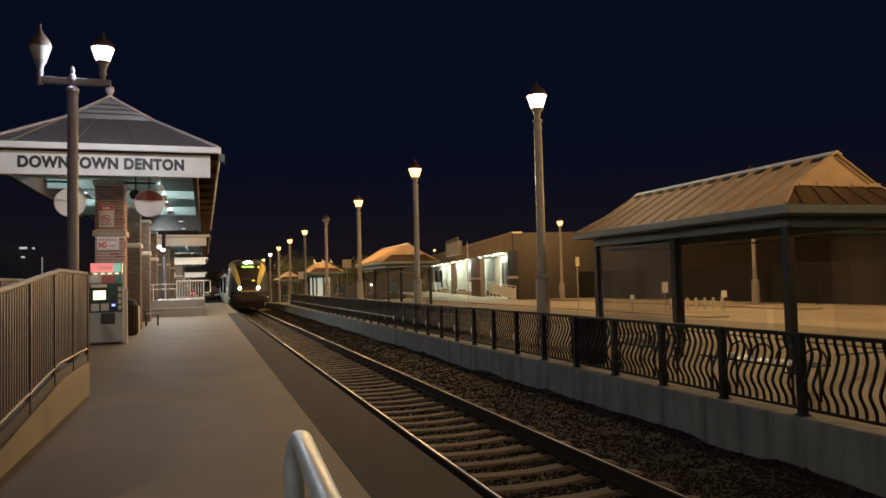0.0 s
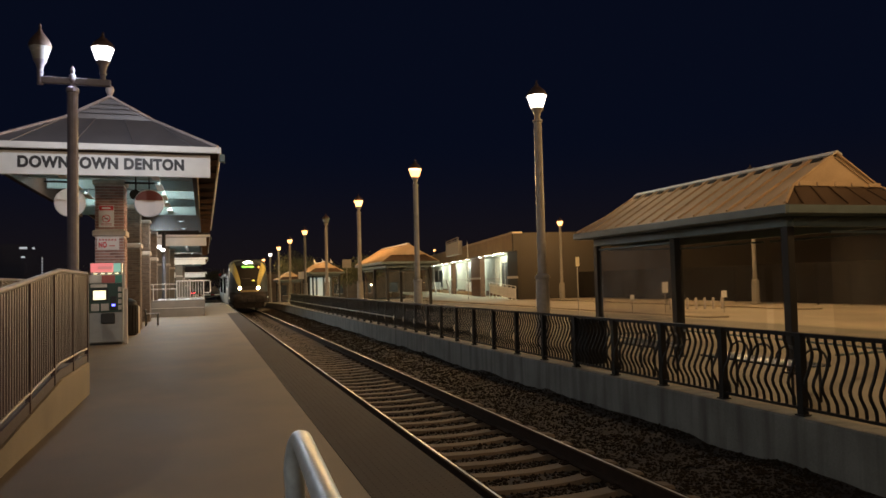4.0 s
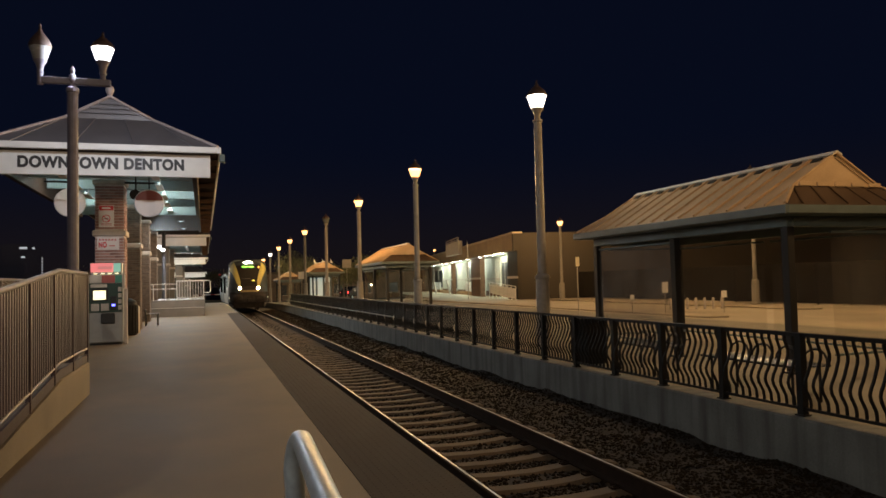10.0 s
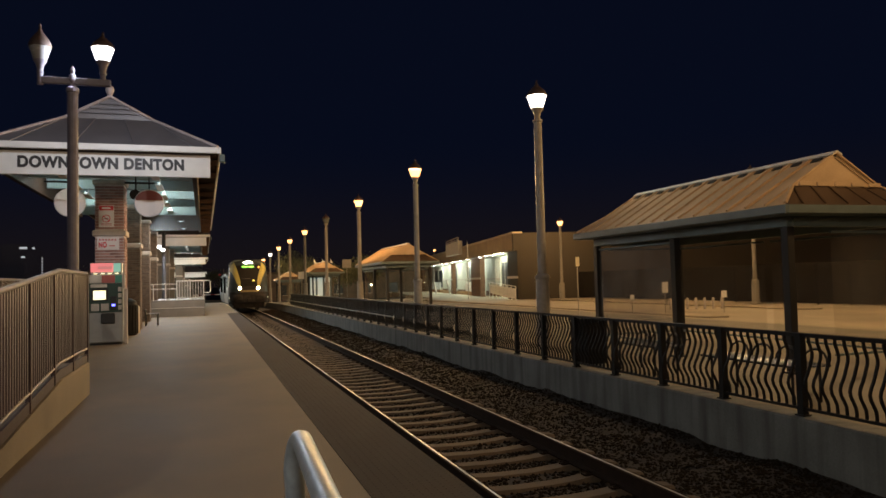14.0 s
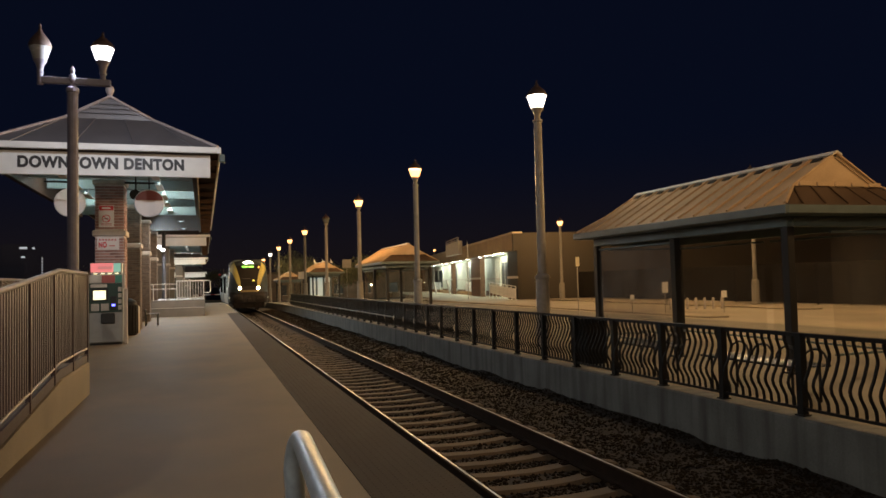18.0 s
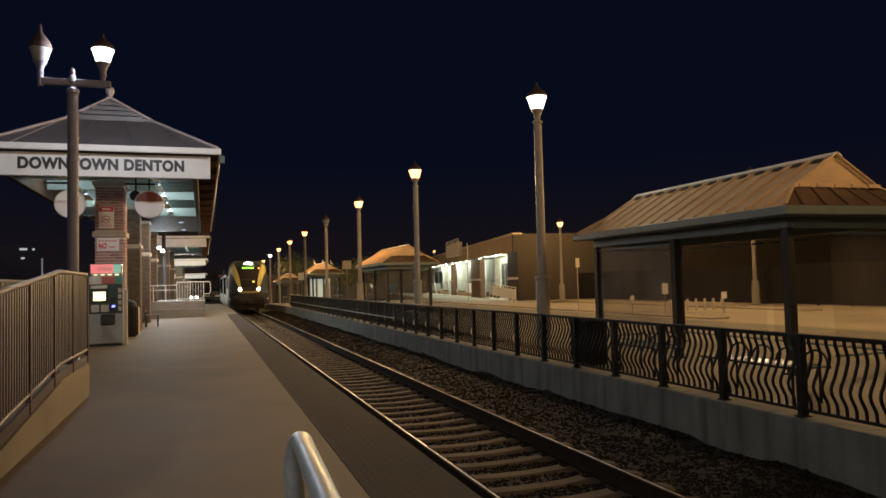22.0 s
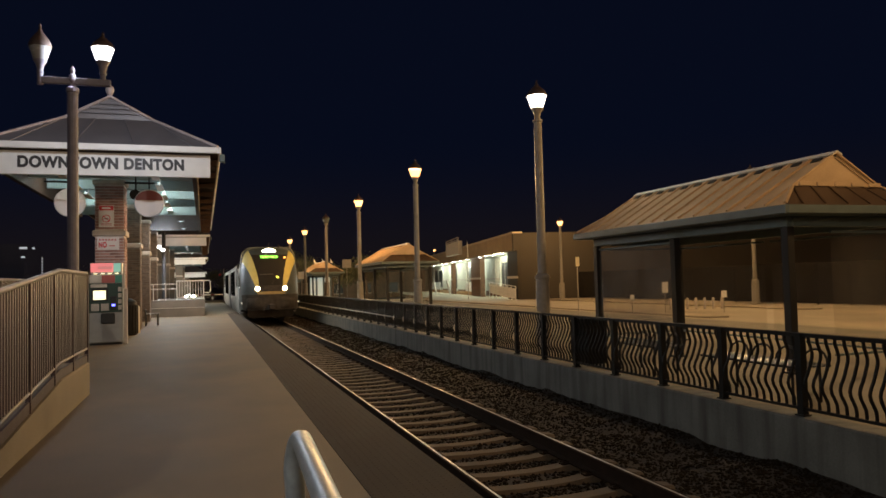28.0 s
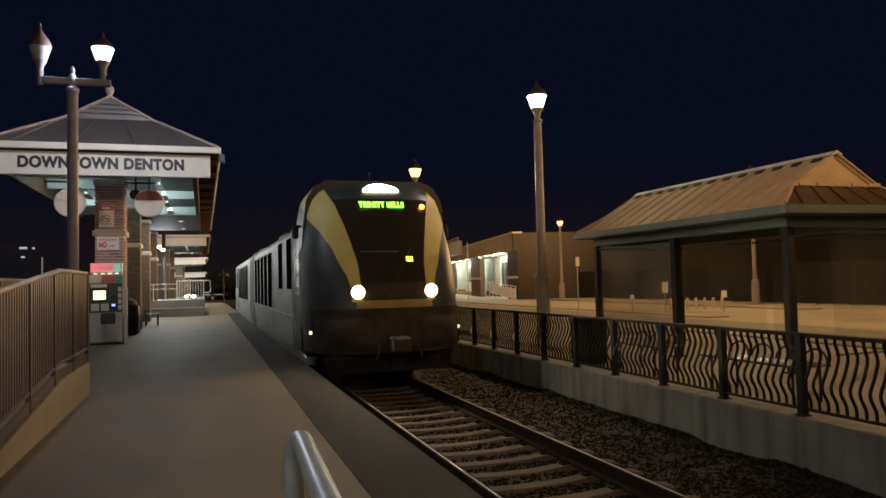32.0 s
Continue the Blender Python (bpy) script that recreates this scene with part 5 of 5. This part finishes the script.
for x, z, w, h in ((7.6, 9.2, 1.0, 0.32), (9.3, 9.15, 0.3, 0.3), (7.8, 7.9, 0.5, 0.25)):
    part("window", Mb().box((x - 1.2, -0.03, z - 0.3), (x + w - 1.2, -0.004, z + h - 0.3)), FARWIN, fb, "small lit window")
mast = thing("far_mast", pose(-22.9, 121.0, -1.4), "thin distant mast with small pale lights", "mast")
part("pole", Mb().tube([(0, 0, 0), (0, 0, 7.9)], 0.06, n=5), GREYPOLE, mast)
for i in range(6):
    part("light", Mb().box((-0.09, -0.14, 5.4 + i * 0.42), (0.09, -0.062, 5.55 + i * 0.42)), FARWIN, mast, "small pale light")


# ---- crossing street at the platform's end, and the trees beyond it ----
def street_z(x):
    """Top of the crossing street over the gently falling ground: a low hump at the track."""
    return float(np.interp(x, [-16.0, -7.0, 3.5, 9.0], [0.02, 0.40, 0.40, 0.03]))


SY0, SY1 = 95.3, 103.5
sxs = [-70.0, -16.0, -11.5, -7.0, TRACK - 0.80, TRACK - 0.70, TRACK + 0.70, TRACK + 0.80, 5.0, 7.0, 9.0, 20.0, 30.0]
cross = Mb().sweep([(30.0, -1.3), (-70.0, -1.3)][::-1] + [(x, street_z(x)) for x in sxs[::-1]], [(y, sag(y)) for y in (SY0, 98.0, 101.0, SY1)])
street = solo("crossing_street", cross, ASPHALT, "dark asphalt street crossing beyond the platform", "street", kind="structure")
for x in (TRACK - 0.7525, TRACK + 0.7525):
    part("flush_rail", Mb().sweep([(x - 0.035, 0.38), (x + 0.035, 0.38), (x + 0.03, 0.406), (x - 0.03, 0.406)], [(y, sag(y)) for y in (SY0, 98.0, 101.0, SY1)]), RAILHEAD, street, "worn rail head set flush in the street")
for i in range(9):
    x = -24.0 + i * 2.6
    z = sag(99.0)
    solo("street_mark", Mb().slab([(x, 98.9, z + street_z(x) + 0.012), (x + 1.4, 98.9, z + street_z(x + 1.4) + 0.012), (x + 1.4, 99.04, z + street_z(x + 1.4) + 0.012), (x, 99.04, z + street_z(x) + 0.012)], 0.01),
         WHITEPAINT, "worn white dash painted on the crossing street", "road marking", "street dashes")
for i, (x, y, h) in enumerate(((-3.5, 121, 6.5), (-9.0, 126, 7.5), (-15.0, 122, 6.8), (0.2, 131, 7.0), (4.5, 134, 6.2), (-21.0, 128, 7.4))):
    tree(x, y, h, 40 + i, "dark leafy tree beyond the crossing street")


# ---- cars on the crossing street ----
CARPAINT = mat("dark_car_paint", (0.03, 0.03, 0.035), 0.25, var=0.1, scale=3, bump=0.01, coat=0.6)
CARHEAD = glow("car_headlight", (1.0, 0.93, 0.80), 260.0)
CARTAIL = glow("car_tail_lamp", (1.0, 0.03, 0.03), 9.0)
CARDIM = mat("unlit_car_lamp", (0.25, 0.05, 0.05), 0.2, var=0.1)


def car(front, rear, label, k=1.0):
    """A car, 4.4 m long and k times as high as a saloon; its front looks along -y."""
    t = thing("car", pose(0, 0, 0), label, "car", "cars on the crossing street")
    prof = [(-2.2, 0.35), (-2.2, 0.72), (-1.95, 0.80), (-1.0, 0.95), (-0.45, 1.38), (0.7, 1.42), (1.45, 1.02), (2.1, 0.98), (2.2, 0.8), (2.2, 0.35)]
    b = Mb()
    rows = []
    for w, inset in ((-0.86, 0.06), (-0.80, 0.0), (0.80, 0.0), (0.86, 0.06)):
        rows.append([(w * (0.78 if z > 1.2 else 1.0), y * (1 - inset * 0.3), z * k - (inset if z > 0.5 else 0)) for y, z in prof])
    b.grid(rows, smooth=False)
    b.add(rows[0], [tuple(range(len(prof)))])
    b.add(rows[-1], [tuple(range(len(prof)))[::-1]])
    part("body", b, CARPAINT, t)
    part("windscreen", Mb().slab([(-0.6, -1.0, 0.985 * k), (0.6, -1.0, 0.985 * k), (0.52, -0.5, 1.36 * k), (-0.52, -0.5, 1.36 * k)], 0.01), BLACKGLASSC, t)
    for sx in (-1, 1):
        for y in (-1.35, 1.35):
            wh = part("wheel", Mb().tube([(sx * 0.68, y, 0.32), (sx * 0.87, y, 0.32)], 0.32, n=18), BLACKPL, t)
            part("rim", Mb().tube([(sx * 0.872, y, 0.32), (sx * 0.885, y, 0.32)], 0.2, n=14), GALV, wh)
        part("headlight", Mb().box((sx * 0.58 - 0.20, -2.25, 0.54), (sx * 0.58 + 0.20, -2.19, 0.76), 0.03), front, t)
        part("tail_lamp", Mb().box((sx * 0.64 - 0.13, 2.19, 0.79 * k - 0.07), (sx * 0.64 + 0.13, 2.23, 0.79 * k + 0.07), 0.02), rear, t)
    return t


BLACKGLASSC = mat("car_glass", (0.008, 0.008, 0.01), 0.08, var=0.05, bump=0.0)
car_a = car(CARDIM, CARTAIL, "dark high estate car with glowing red tail lamps", 1.3)
car_b = car(CARHEAD, CARDIM, "dark saloon car with bright headlights")


# ---- train ----
NOSE0 = 12.50
TRAINKEYS = [(0.0, 56.75), (22.0, 56.6), (23.0, 55.6), (24.0, 52.6), (25.0, 49.5), (26.0, 46.0), (27.0, 42.0), (28.0, 37.65),
             (29.0, 32.15), (30.0, 26.3), (31.0, 19.8), (32.0, NOSE0)]
TEAL = mat("dark_teal_train_paint", (0.040, 0.049, 0.052), 0.42, var=0.25, scale=3, bump=0.02, coat=0.0, spec=0.35)
YELLOW = mat("yellow_green_train_paint", (0.50, 0.41, 0.115), 0.6, var=0.12, scale=3, bump=0.02, coat=0.0)
SILVER = mat("silver_white_train_paint", (0.33, 0.325, 0.30), 0.5, metal=0.1, var=0.3, scale=1.6, bump=0.02, grime=((0.10, 0.095, 0.085), 1.1, (1, 0.5, 1.6), 0.6))
SKIRT = mat("dirty_dark_skirt", (0.042, 0.036, 0.032), 0.75, var=0.45, scale=4, bump=0.1, spec=0.15)
BANDTAN = mat("tan_yellow_band", (0.27, 0.20, 0.075), 0.55, var=0.25, scale=4, bump=0.05)
ROOFGREY = mat("dull_roof_paint", (0.10, 0.10, 0.10), 0.7, var=0.25, scale=3, bump=0.1)
BLACKGLASS = mat("black_windscreen", (0.03, 0.026, 0.022), 0.12, var=0.05, scale=3, bump=0.0)
SIDEGLASS = mat("dark_side_window", (0.006, 0.006, 0.006), 0.8, var=0.1, scale=3, bump=0.0, spec=0.0)
HEADLIGHT = glow("headlight", (1.0, 0.78, 0.46), 560.0)
GLARERING = glow("headlight_glare", (1.0, 0.66, 0.34), 6.0)
TOPLIGHT = glow("roof_headlight", (1.0, 0.90, 0.66), 30.0)
GREENLED = glow("green_display", (0.25, 1.0, 0.05), 3.0)
YELLOWLED = glow("yellow_display", (1.0, 0.85, 0.05), 3.0)
STEPLAMP = glow("step_lamp_glass", (1.0, 0.9, 0.65), 1.2)
AMBER = glow("amber_marker", (1.0, 0.35, 0.04), 4.0)
TZ = TOPRAIL


def nose_y(h):
    """How far the front leans back at height h over the rail."""
    pts = [(0.0, 0.10), (0.9, 0.0), (1.7, 0.05), (2.2, 0.22), (3.0, 0.60), (3.5, 0.86), (3.80, 1.08), (4.0, 1.55)]
    for (a, p), (b, q) in zip(pts, pts[1:]):
        if h <= b:
            s = (h - a) / (b - a)
            return p + (q - p) * s
    return pts[-1][1]


def half_w(h):
    """Half the body's width at height h."""
    pts = [(0.0, 1.30), (0.5, 1.42), (1.2, 1.475), (2.6, 1.47), (3.2, 1.42), (3.6, 1.35), (3.85, 1.20), (4.0, 0.95)]
    for (a, p), (b, q) in zip(pts, pts[1:]):
        if h <= b:
            s = (h - a) / (b - a)
            return p + (q - p) * s
    return pts[-1][1]


def shell(s, h, off=0.0):
    """The nose: s runs from 0 at the middle of the front to 1 where the side begins."""
    a = abs(s) * math.pi / 2
    e = 0.62
    hw = half_w(h) + off
    x = hw * math.sin(a) ** 0.85
    y = nose_y(h) + 1.5 * (1 - math.cos(a) ** e) - off
    return (math.copysign(x, s), y, h)


def patch(name, s_lo, s_hi, h0, h1, material, parent, off, label="", n=10, k=14):
    """A skin on the nose between two curves s_lo(h) and s_hi(h)."""
    m = Mb()
    rows = []
    for i in range(k + 1):
        h = h0 + (h1 - h0) * i / k
        a, b = s_lo(h), s_hi(h)
        rows.append([shell(a + (b - a) * j / n, h, off) for j in range(n + 1)])
    m.grid(rows)
    return part(name, m, material, parent, label)


def build_train():
    t = thing("train", pose(TRACK, NOSE0, TZ), "dark teal and silver railcar with yellow stripes and lit headlights", "train")
    hs = [0.70 + 0.1151 * i for i in range(29)]
    ss = [-1 + i / 14 for i in range(29)]
    body = Mb().grid([[shell(s, h) for s in ss] for h in hs])
    top = [shell(s, hs[-1]) for s in ss]
    body.add(top, [tuple(range(len(top)))])
    part("cab_shell", body, TEAL, t, "dark teal moulded cab")
    sx = lambda a: (lambda h: a)
    inner = lambda h: float(np.interp(h, [1.2, 1.9, 2.34, 2.74, 3.1, 3.52, 3.9], [0.225, 0.225, 0.235, 0.28, 0.335, 0.425, 0.645]))
    outer = lambda h: float(np.interp(h, [1.2, 1.9, 2.08, 2.26, 2.62, 3.0, 3.34, 3.6, 3.92], [0.30, 0.31, 0.335, 0.385, 0.46, 0.62, 0.90, 1.0, 1.0]))
    part_w = patch("windscreen", lambda h: -inner(h), inner, 1.95, 3.55, BLACKGLASS, t, 0.012, "black glass windscreen")
    patch("front_panel", lambda h: -inner(h), inner, 1.64, 1.95, SKIRT, t, 0.012, "black lower front panel")
    for sg in (1, -1):
        patch("stripe", lambda h: sg * inner(h), lambda h: sg * outer(h), 1.62, 3.92, YELLOW, t, 0.016, "yellow painted stripe")
        # the stripe runs back over the shoulder of the cab
        hh = [3.36, 3.5, 3.6, 3.72, 3.85, 3.93]
        part("stripe_shoulder", Mb().grid([[(sg * (half_w(h) + 0.014), 1.46 + (0.05 + (0.62 - 1.6 * abs(h - 3.62)) * max(0.0, min(1.0, k / 4))), h + 0.006) for k in range(5)] for h in hh]), YELLOW, t, "yellow stripe over the cab shoulder")
        hp = shell(sg * 0.252, 1.79, 0.05)
        hl = part("headlight", Mb().tube([(hp[0], hp[1] + 0.1, hp[2]), (hp[0], hp[1] - 0.01, hp[2])], 0.135, n=16), SKIRT, t)
        part("lens", Mb().tube([(hp[0], hp[1] - 0.012, hp[2]), (hp[0], hp[1] - 0.02, hp[2])], 0.085, n=20), HEADLIGHT, hl, "glowing warm headlight lens")
        # the ring's glow stands in for the glare round the lens
        part("rim", Mb().tube([(hp[0] + 0.105 * math.cos(w * 0.3927), hp[1] - 0.03, hp[2] + 0.105 * math.sin(w * 0.3927)) for w in range(16)], 0.022, n=6, closed=True), GLARERING, hl, "reflector ring glowing for the headlight's glare")
    patch("bumper_stripe", sx(-0.27), sx(0.27), 1.50, 1.64, BANDTAN, t, 0.022, "yellow band over the coupler")
    m = Mb()
    rows = []
    for i in range(5):
        h = 3.71 + 0.18 * i / 4
        ww = 0.14 * math.cos(i / 4 * 1.35)
        rows.append([shell(-ww + 2 * ww * j / 8, h, 0.03) for j in range(9)])
    part("roof_light", m.grid(rows), TOPLIGHT, t, "glowing roof headlight")
    # long body, an articulation and a second car
    cab = [(half_w(h), h) for h in (0.62, 0.8, 1.2, 2.6, 3.2, 3.6, 3.85, 3.98)]
    sec = [(half_w(h), h) for h in (0.28, 0.5, 1.2, 2.6)] + [(1.465, 2.95), (1.44, 3.04), (1.36, 3.14), (1.16, 3.24), (0.9, 3.28)]
    ring = sec + [(-x, h) for x, h in sec[::-1]]
    cabring = cab + [(-x, h) for x, h in cab[::-1]]
    for a, b, mt, nm in ((1.52, 2.66, TEAL, "cab_side"), (2.664, 15.4, SILVER, "car_body"), (15.8, 17.7, ROOFGREY, "power_car"), (18.1, 31.4, SILVER, "car_body")):
        part(nm, Mb().sweep(cabring if mt is TEAL else ring, [(a, 0), (b, 0)]), mt, t)
        if mt is SILVER:
            rf = [(x * 1.004, h + 0.006) for x, h in sec[6:]]
            part("roof", Mb().sweep(rf + [(-x, h) for x, h in rf[::-1]], [(a + 0.01, 0), (b - 0.01, 0)]), ROOFGREY, t, "dull dark grey roof")
    for a, b in ((15.4, 15.8), (17.7, 18.1)):
        rg = [(x * 0.86, h * 0.97 + 0.05) for x, h in ring]
        part("bellows", Mb().sweep(rg, [(a, 0), (b, 0)]), SKIRT, t)
    # windows along the platform side and the far side
    for sg in (-1, 1):
        for y0, n, pitch in ((8.0, 5, 1.42), (19.6, 6, 1.46)):
            for q in range(n):
                a = y0 + q * pitch
                x = sg * 1.477
                wd = part("window", Mb().box((x - 0.02, a, 1.34), (x + 0.004, a + 1.02, 2.86), 0.01), SIDEGLASS, t)
                part("mullion", Mb().box((x - 0.01, a + 1.08, 1.32), (x + 0.02, a + 1.34, 2.88), 0.004), RIDGEPALE, wd, "pale pillar between the windows")
        for y0 in (3.05, 28.8):
            dr = part("door", Mb().box((sg * 1.45, y0, 0.62), (sg * 1.484, y0 + 2.95, 3.0), 0.01), SILVER, t, "silver sliding door")
            for q in (0.06, 1.95):
                part("door_window", Mb().box((sg * 1.486 - 0.005, y0 + q, 1.86), (sg * 1.486 + 0.005, y0 + q + 0.94, 2.96), 0.004), SIDEGLASS, dr)
        for a, b in ((2.70, 15.36), (18.14, 31.3)):
            part("sill_rail", Mb().box((sg * 1.478, a, 1.24), (sg * 1.496, b, 1.30), 0.004), SILVER, t)
        part("roof_edge", Mb().tube([(sg * 1.43, 2.7, 3.07), (sg * 1.43, 15.3, 3.07)], 0.03, n=6), SILVER, t)
        part("cab_window", Mb().box((sg * 1.482 - 0.006, 1.78, 1.75), (sg * 1.482 + 0.006, 2.48, 2.58), 0.01), BLACKGLASS, t)
    for y in (4.5, 7.5, 11.0, 20.5, 25.0):
        part("roof_unit", Mb().box((-0.8, y, 3.27), (0.8, y + 1.8, 3.62), 0.06), ROOFGREY, t, "grey roof equipment box")
    part("antenna", Mb().tube([(0.1, 2.4, 3.95), (0.1, 2.45, 4.3)], 0.012, n=5), SKIRT, t)
    patch("lower_front", sx(-0.80), sx(0.80), 0.72, 1.49, SKIRT, t, 0.014, "dark dirty lower front")
    part("skirt", Mb().box((-1.2, 0.9, 0.45), (1.2, 15.5, 0.76), 0.1), SKIRT, t)
    part("plough", Mb().slab([(-1.15, 0.62, 0.30), (1.15, 0.62, 0.30), (1.15, 0.30, 0.74), (-1.15, 0.30, 0.74)], 0.05), SKIRT, t)
    part("wiper", Mb().tube([(0.05, shell(0.03, 2.02, 0.03)[1], 2.02), (0.42, shell(0.20, 2.62, 0.03)[1], 2.62)], 0.012, n=5), SKIRT, t)
    for sg in (1, -1):
        part("step", Mb().box((sg * 1.30 - 0.10, 1.55, 0.52), (sg * 1.30 + 0.10, 2.1, 0.56), 0.01), GALV, t, "bare metal step below the cab door")
        cd = part("cab_door", Mb().box((sg * 1.474 - 0.006, 1.70, 0.70), (sg * 1.474 + 0.006, 2.55, 2.66), 0.01), TEAL, t)
        part("handle", Mb().tube([(sg * 1.495, 2.62, 1.2), (sg * 1.495, 2.62, 1.9)], 0.014, n=6), GALV, cd, "bright grab handle")
        part("hose", Mb().tube([(sg * 0.35, -0.08, 0.85), (sg * 0.38, -0.18, 0.72), (sg * 0.42, -0.10, 0.60)], 0.02, n=6), SKIRT, t)
        # rounded bumper cheek and the small step lamp beside the cab door
        ck = Mb().grid([[shell(sg * (0.16 + 0.42 * j / 8), 0.76 + 0.56 * i / 6, 0.02 + 0.11 * math.sin(math.pi * i / 6) ** 0.6 * math.sin(math.pi * j / 8) ** 0.5) for j in range(9)] for i in range(7)])
        part("bumper_cheek", ck, SKIRT, t, "bulging dark bumper moulding")
        q = shell(sg * 0.80, 1.07, 0.02)
        part("step_lamp", Mb().lathe([(0.028, -0.03), (0.034, 0.0), (0.028, 0.03)], q, 10), STEPLAMP, t, "small pale step lamp")
    part("dashboard_edge", Mb().tube([shell(-0.20 + 0.04 * i, 2.52, 0.018) for i in range(7)], 0.012, n=5), ROOFGREY, part_w, "grey dashboard edge behind the glass")
    part("coupler", Mb().box((-0.16, -0.40, 0.72), (0.16, 0.2, 1.0), 0.04), SKIRT, t)
    me = lettering("TRINITY MILLS", 0.88, 0.135, 0.006, "display_text")
    me.materials.append(GREENLED)
    p = shell(0, 3.42, 0.0)
    part("destination_display", me, GREENLED, t, "green lit letters TRINITY MILLS", at=pose(-0.49, p[1] - 0.06, 3.37, 62, 0, 0))
    q = shell(0.10, 2.42, 0.03)
    part("yellow_display", Mb().box((0.28, q[1] - 0.03, 2.33), (0.40, q[1] + 0.02, 2.42), 0.005), YELLOWLED, t, "small yellow lit number")
    q = shell(0.33, 3.40, 0.03)
    part("amber_marker", Mb().lathe([(0.045, -0.04), (0.055, 0.0), (0.04, 0.04), (0.008, 0.055)], (q[0], q[1] - 0.02, 3.40), 12), AMBER, t, "amber marker lamp")
    for sg in (1, -1):
        q = shell(sg * 0.97, 3.05, 0.02)
        part("mirror", Mb().box((q[0] - 0.06 + sg * 0.10, q[1] - 0.15, 2.85), (q[0] + 0.06 + sg * 0.10, q[1] - 0.02, 3.12), 0.03), SKIRT, t)
        part("mirror_arm", Mb().tube([(q[0] - sg * 0.05, q[1], 3.1), (q[0] + sg * 0.10, q[1] - 0.08, 3.1)], 0.02, n=6), SKIRT, t)
    for y in (2.2, 4.2, 13.5, 15.5, 17.5, 19.5, 21, 23, 27, 29):
        for sg in (1, -1):
            w = part("wheel", Mb().tube([(sg * 0.68, y, 0.40), (sg * 0.81, y, 0.40)], 0.40, n=20), SKIRT, t)
            part("axle_box", Mb().box((sg * 0.83, y - 0.15, 0.28), (sg * 0.98, y + 0.15, 0.52), 0.03), SKIRT, t)
    return t


train = build_train()


def motions():
    walk(train, [(t, pose(TRACK, y, TZ + sag(y))) for t, y in TRAINKEYS])
    def on_street(x, y, turn):
        return pose(x, y, sag(y) + (street_z(x) if y < SY1 else GZ - 0.1) + 0.01, 0, 0, turn)

    walk(car_a, [(0.0, on_street(0.75, 98.2, 108)), (6.0, on_street(0.75, 98.2, 108)), (7.0, on_street(4.05, 98.9, 122)), (8.5, on_street(13.0, 100.2, 96)),
                 (10.0, on_street(20.0, 102.0, 140)), (12.0, on_street(23.0, 113.0, 176)), (15.0, on_street(23.0, 126.0, 180)), (32.0, on_street(23.0, 126.0, 180))])
    walk(car_b, [(0.0, on_street(19.0, 126.0, 360)), (16.0, on_street(19.0, 126.0, 360)), (18.5, on_street(19.0, 112.0, 357)), (20.0, on_street(15.0, 101.0, 310)), (21.2, on_street(5.6, 98.2, 276)),
                 (21.7, on_street(2.2, 98.2, 290)), (22.3, on_street(-0.30, 98.7, 318)), (23.2, on_street(-0.45, 98.8, 324)), (32.0, on_street(-0.45, 98.8, 324))])


motions()
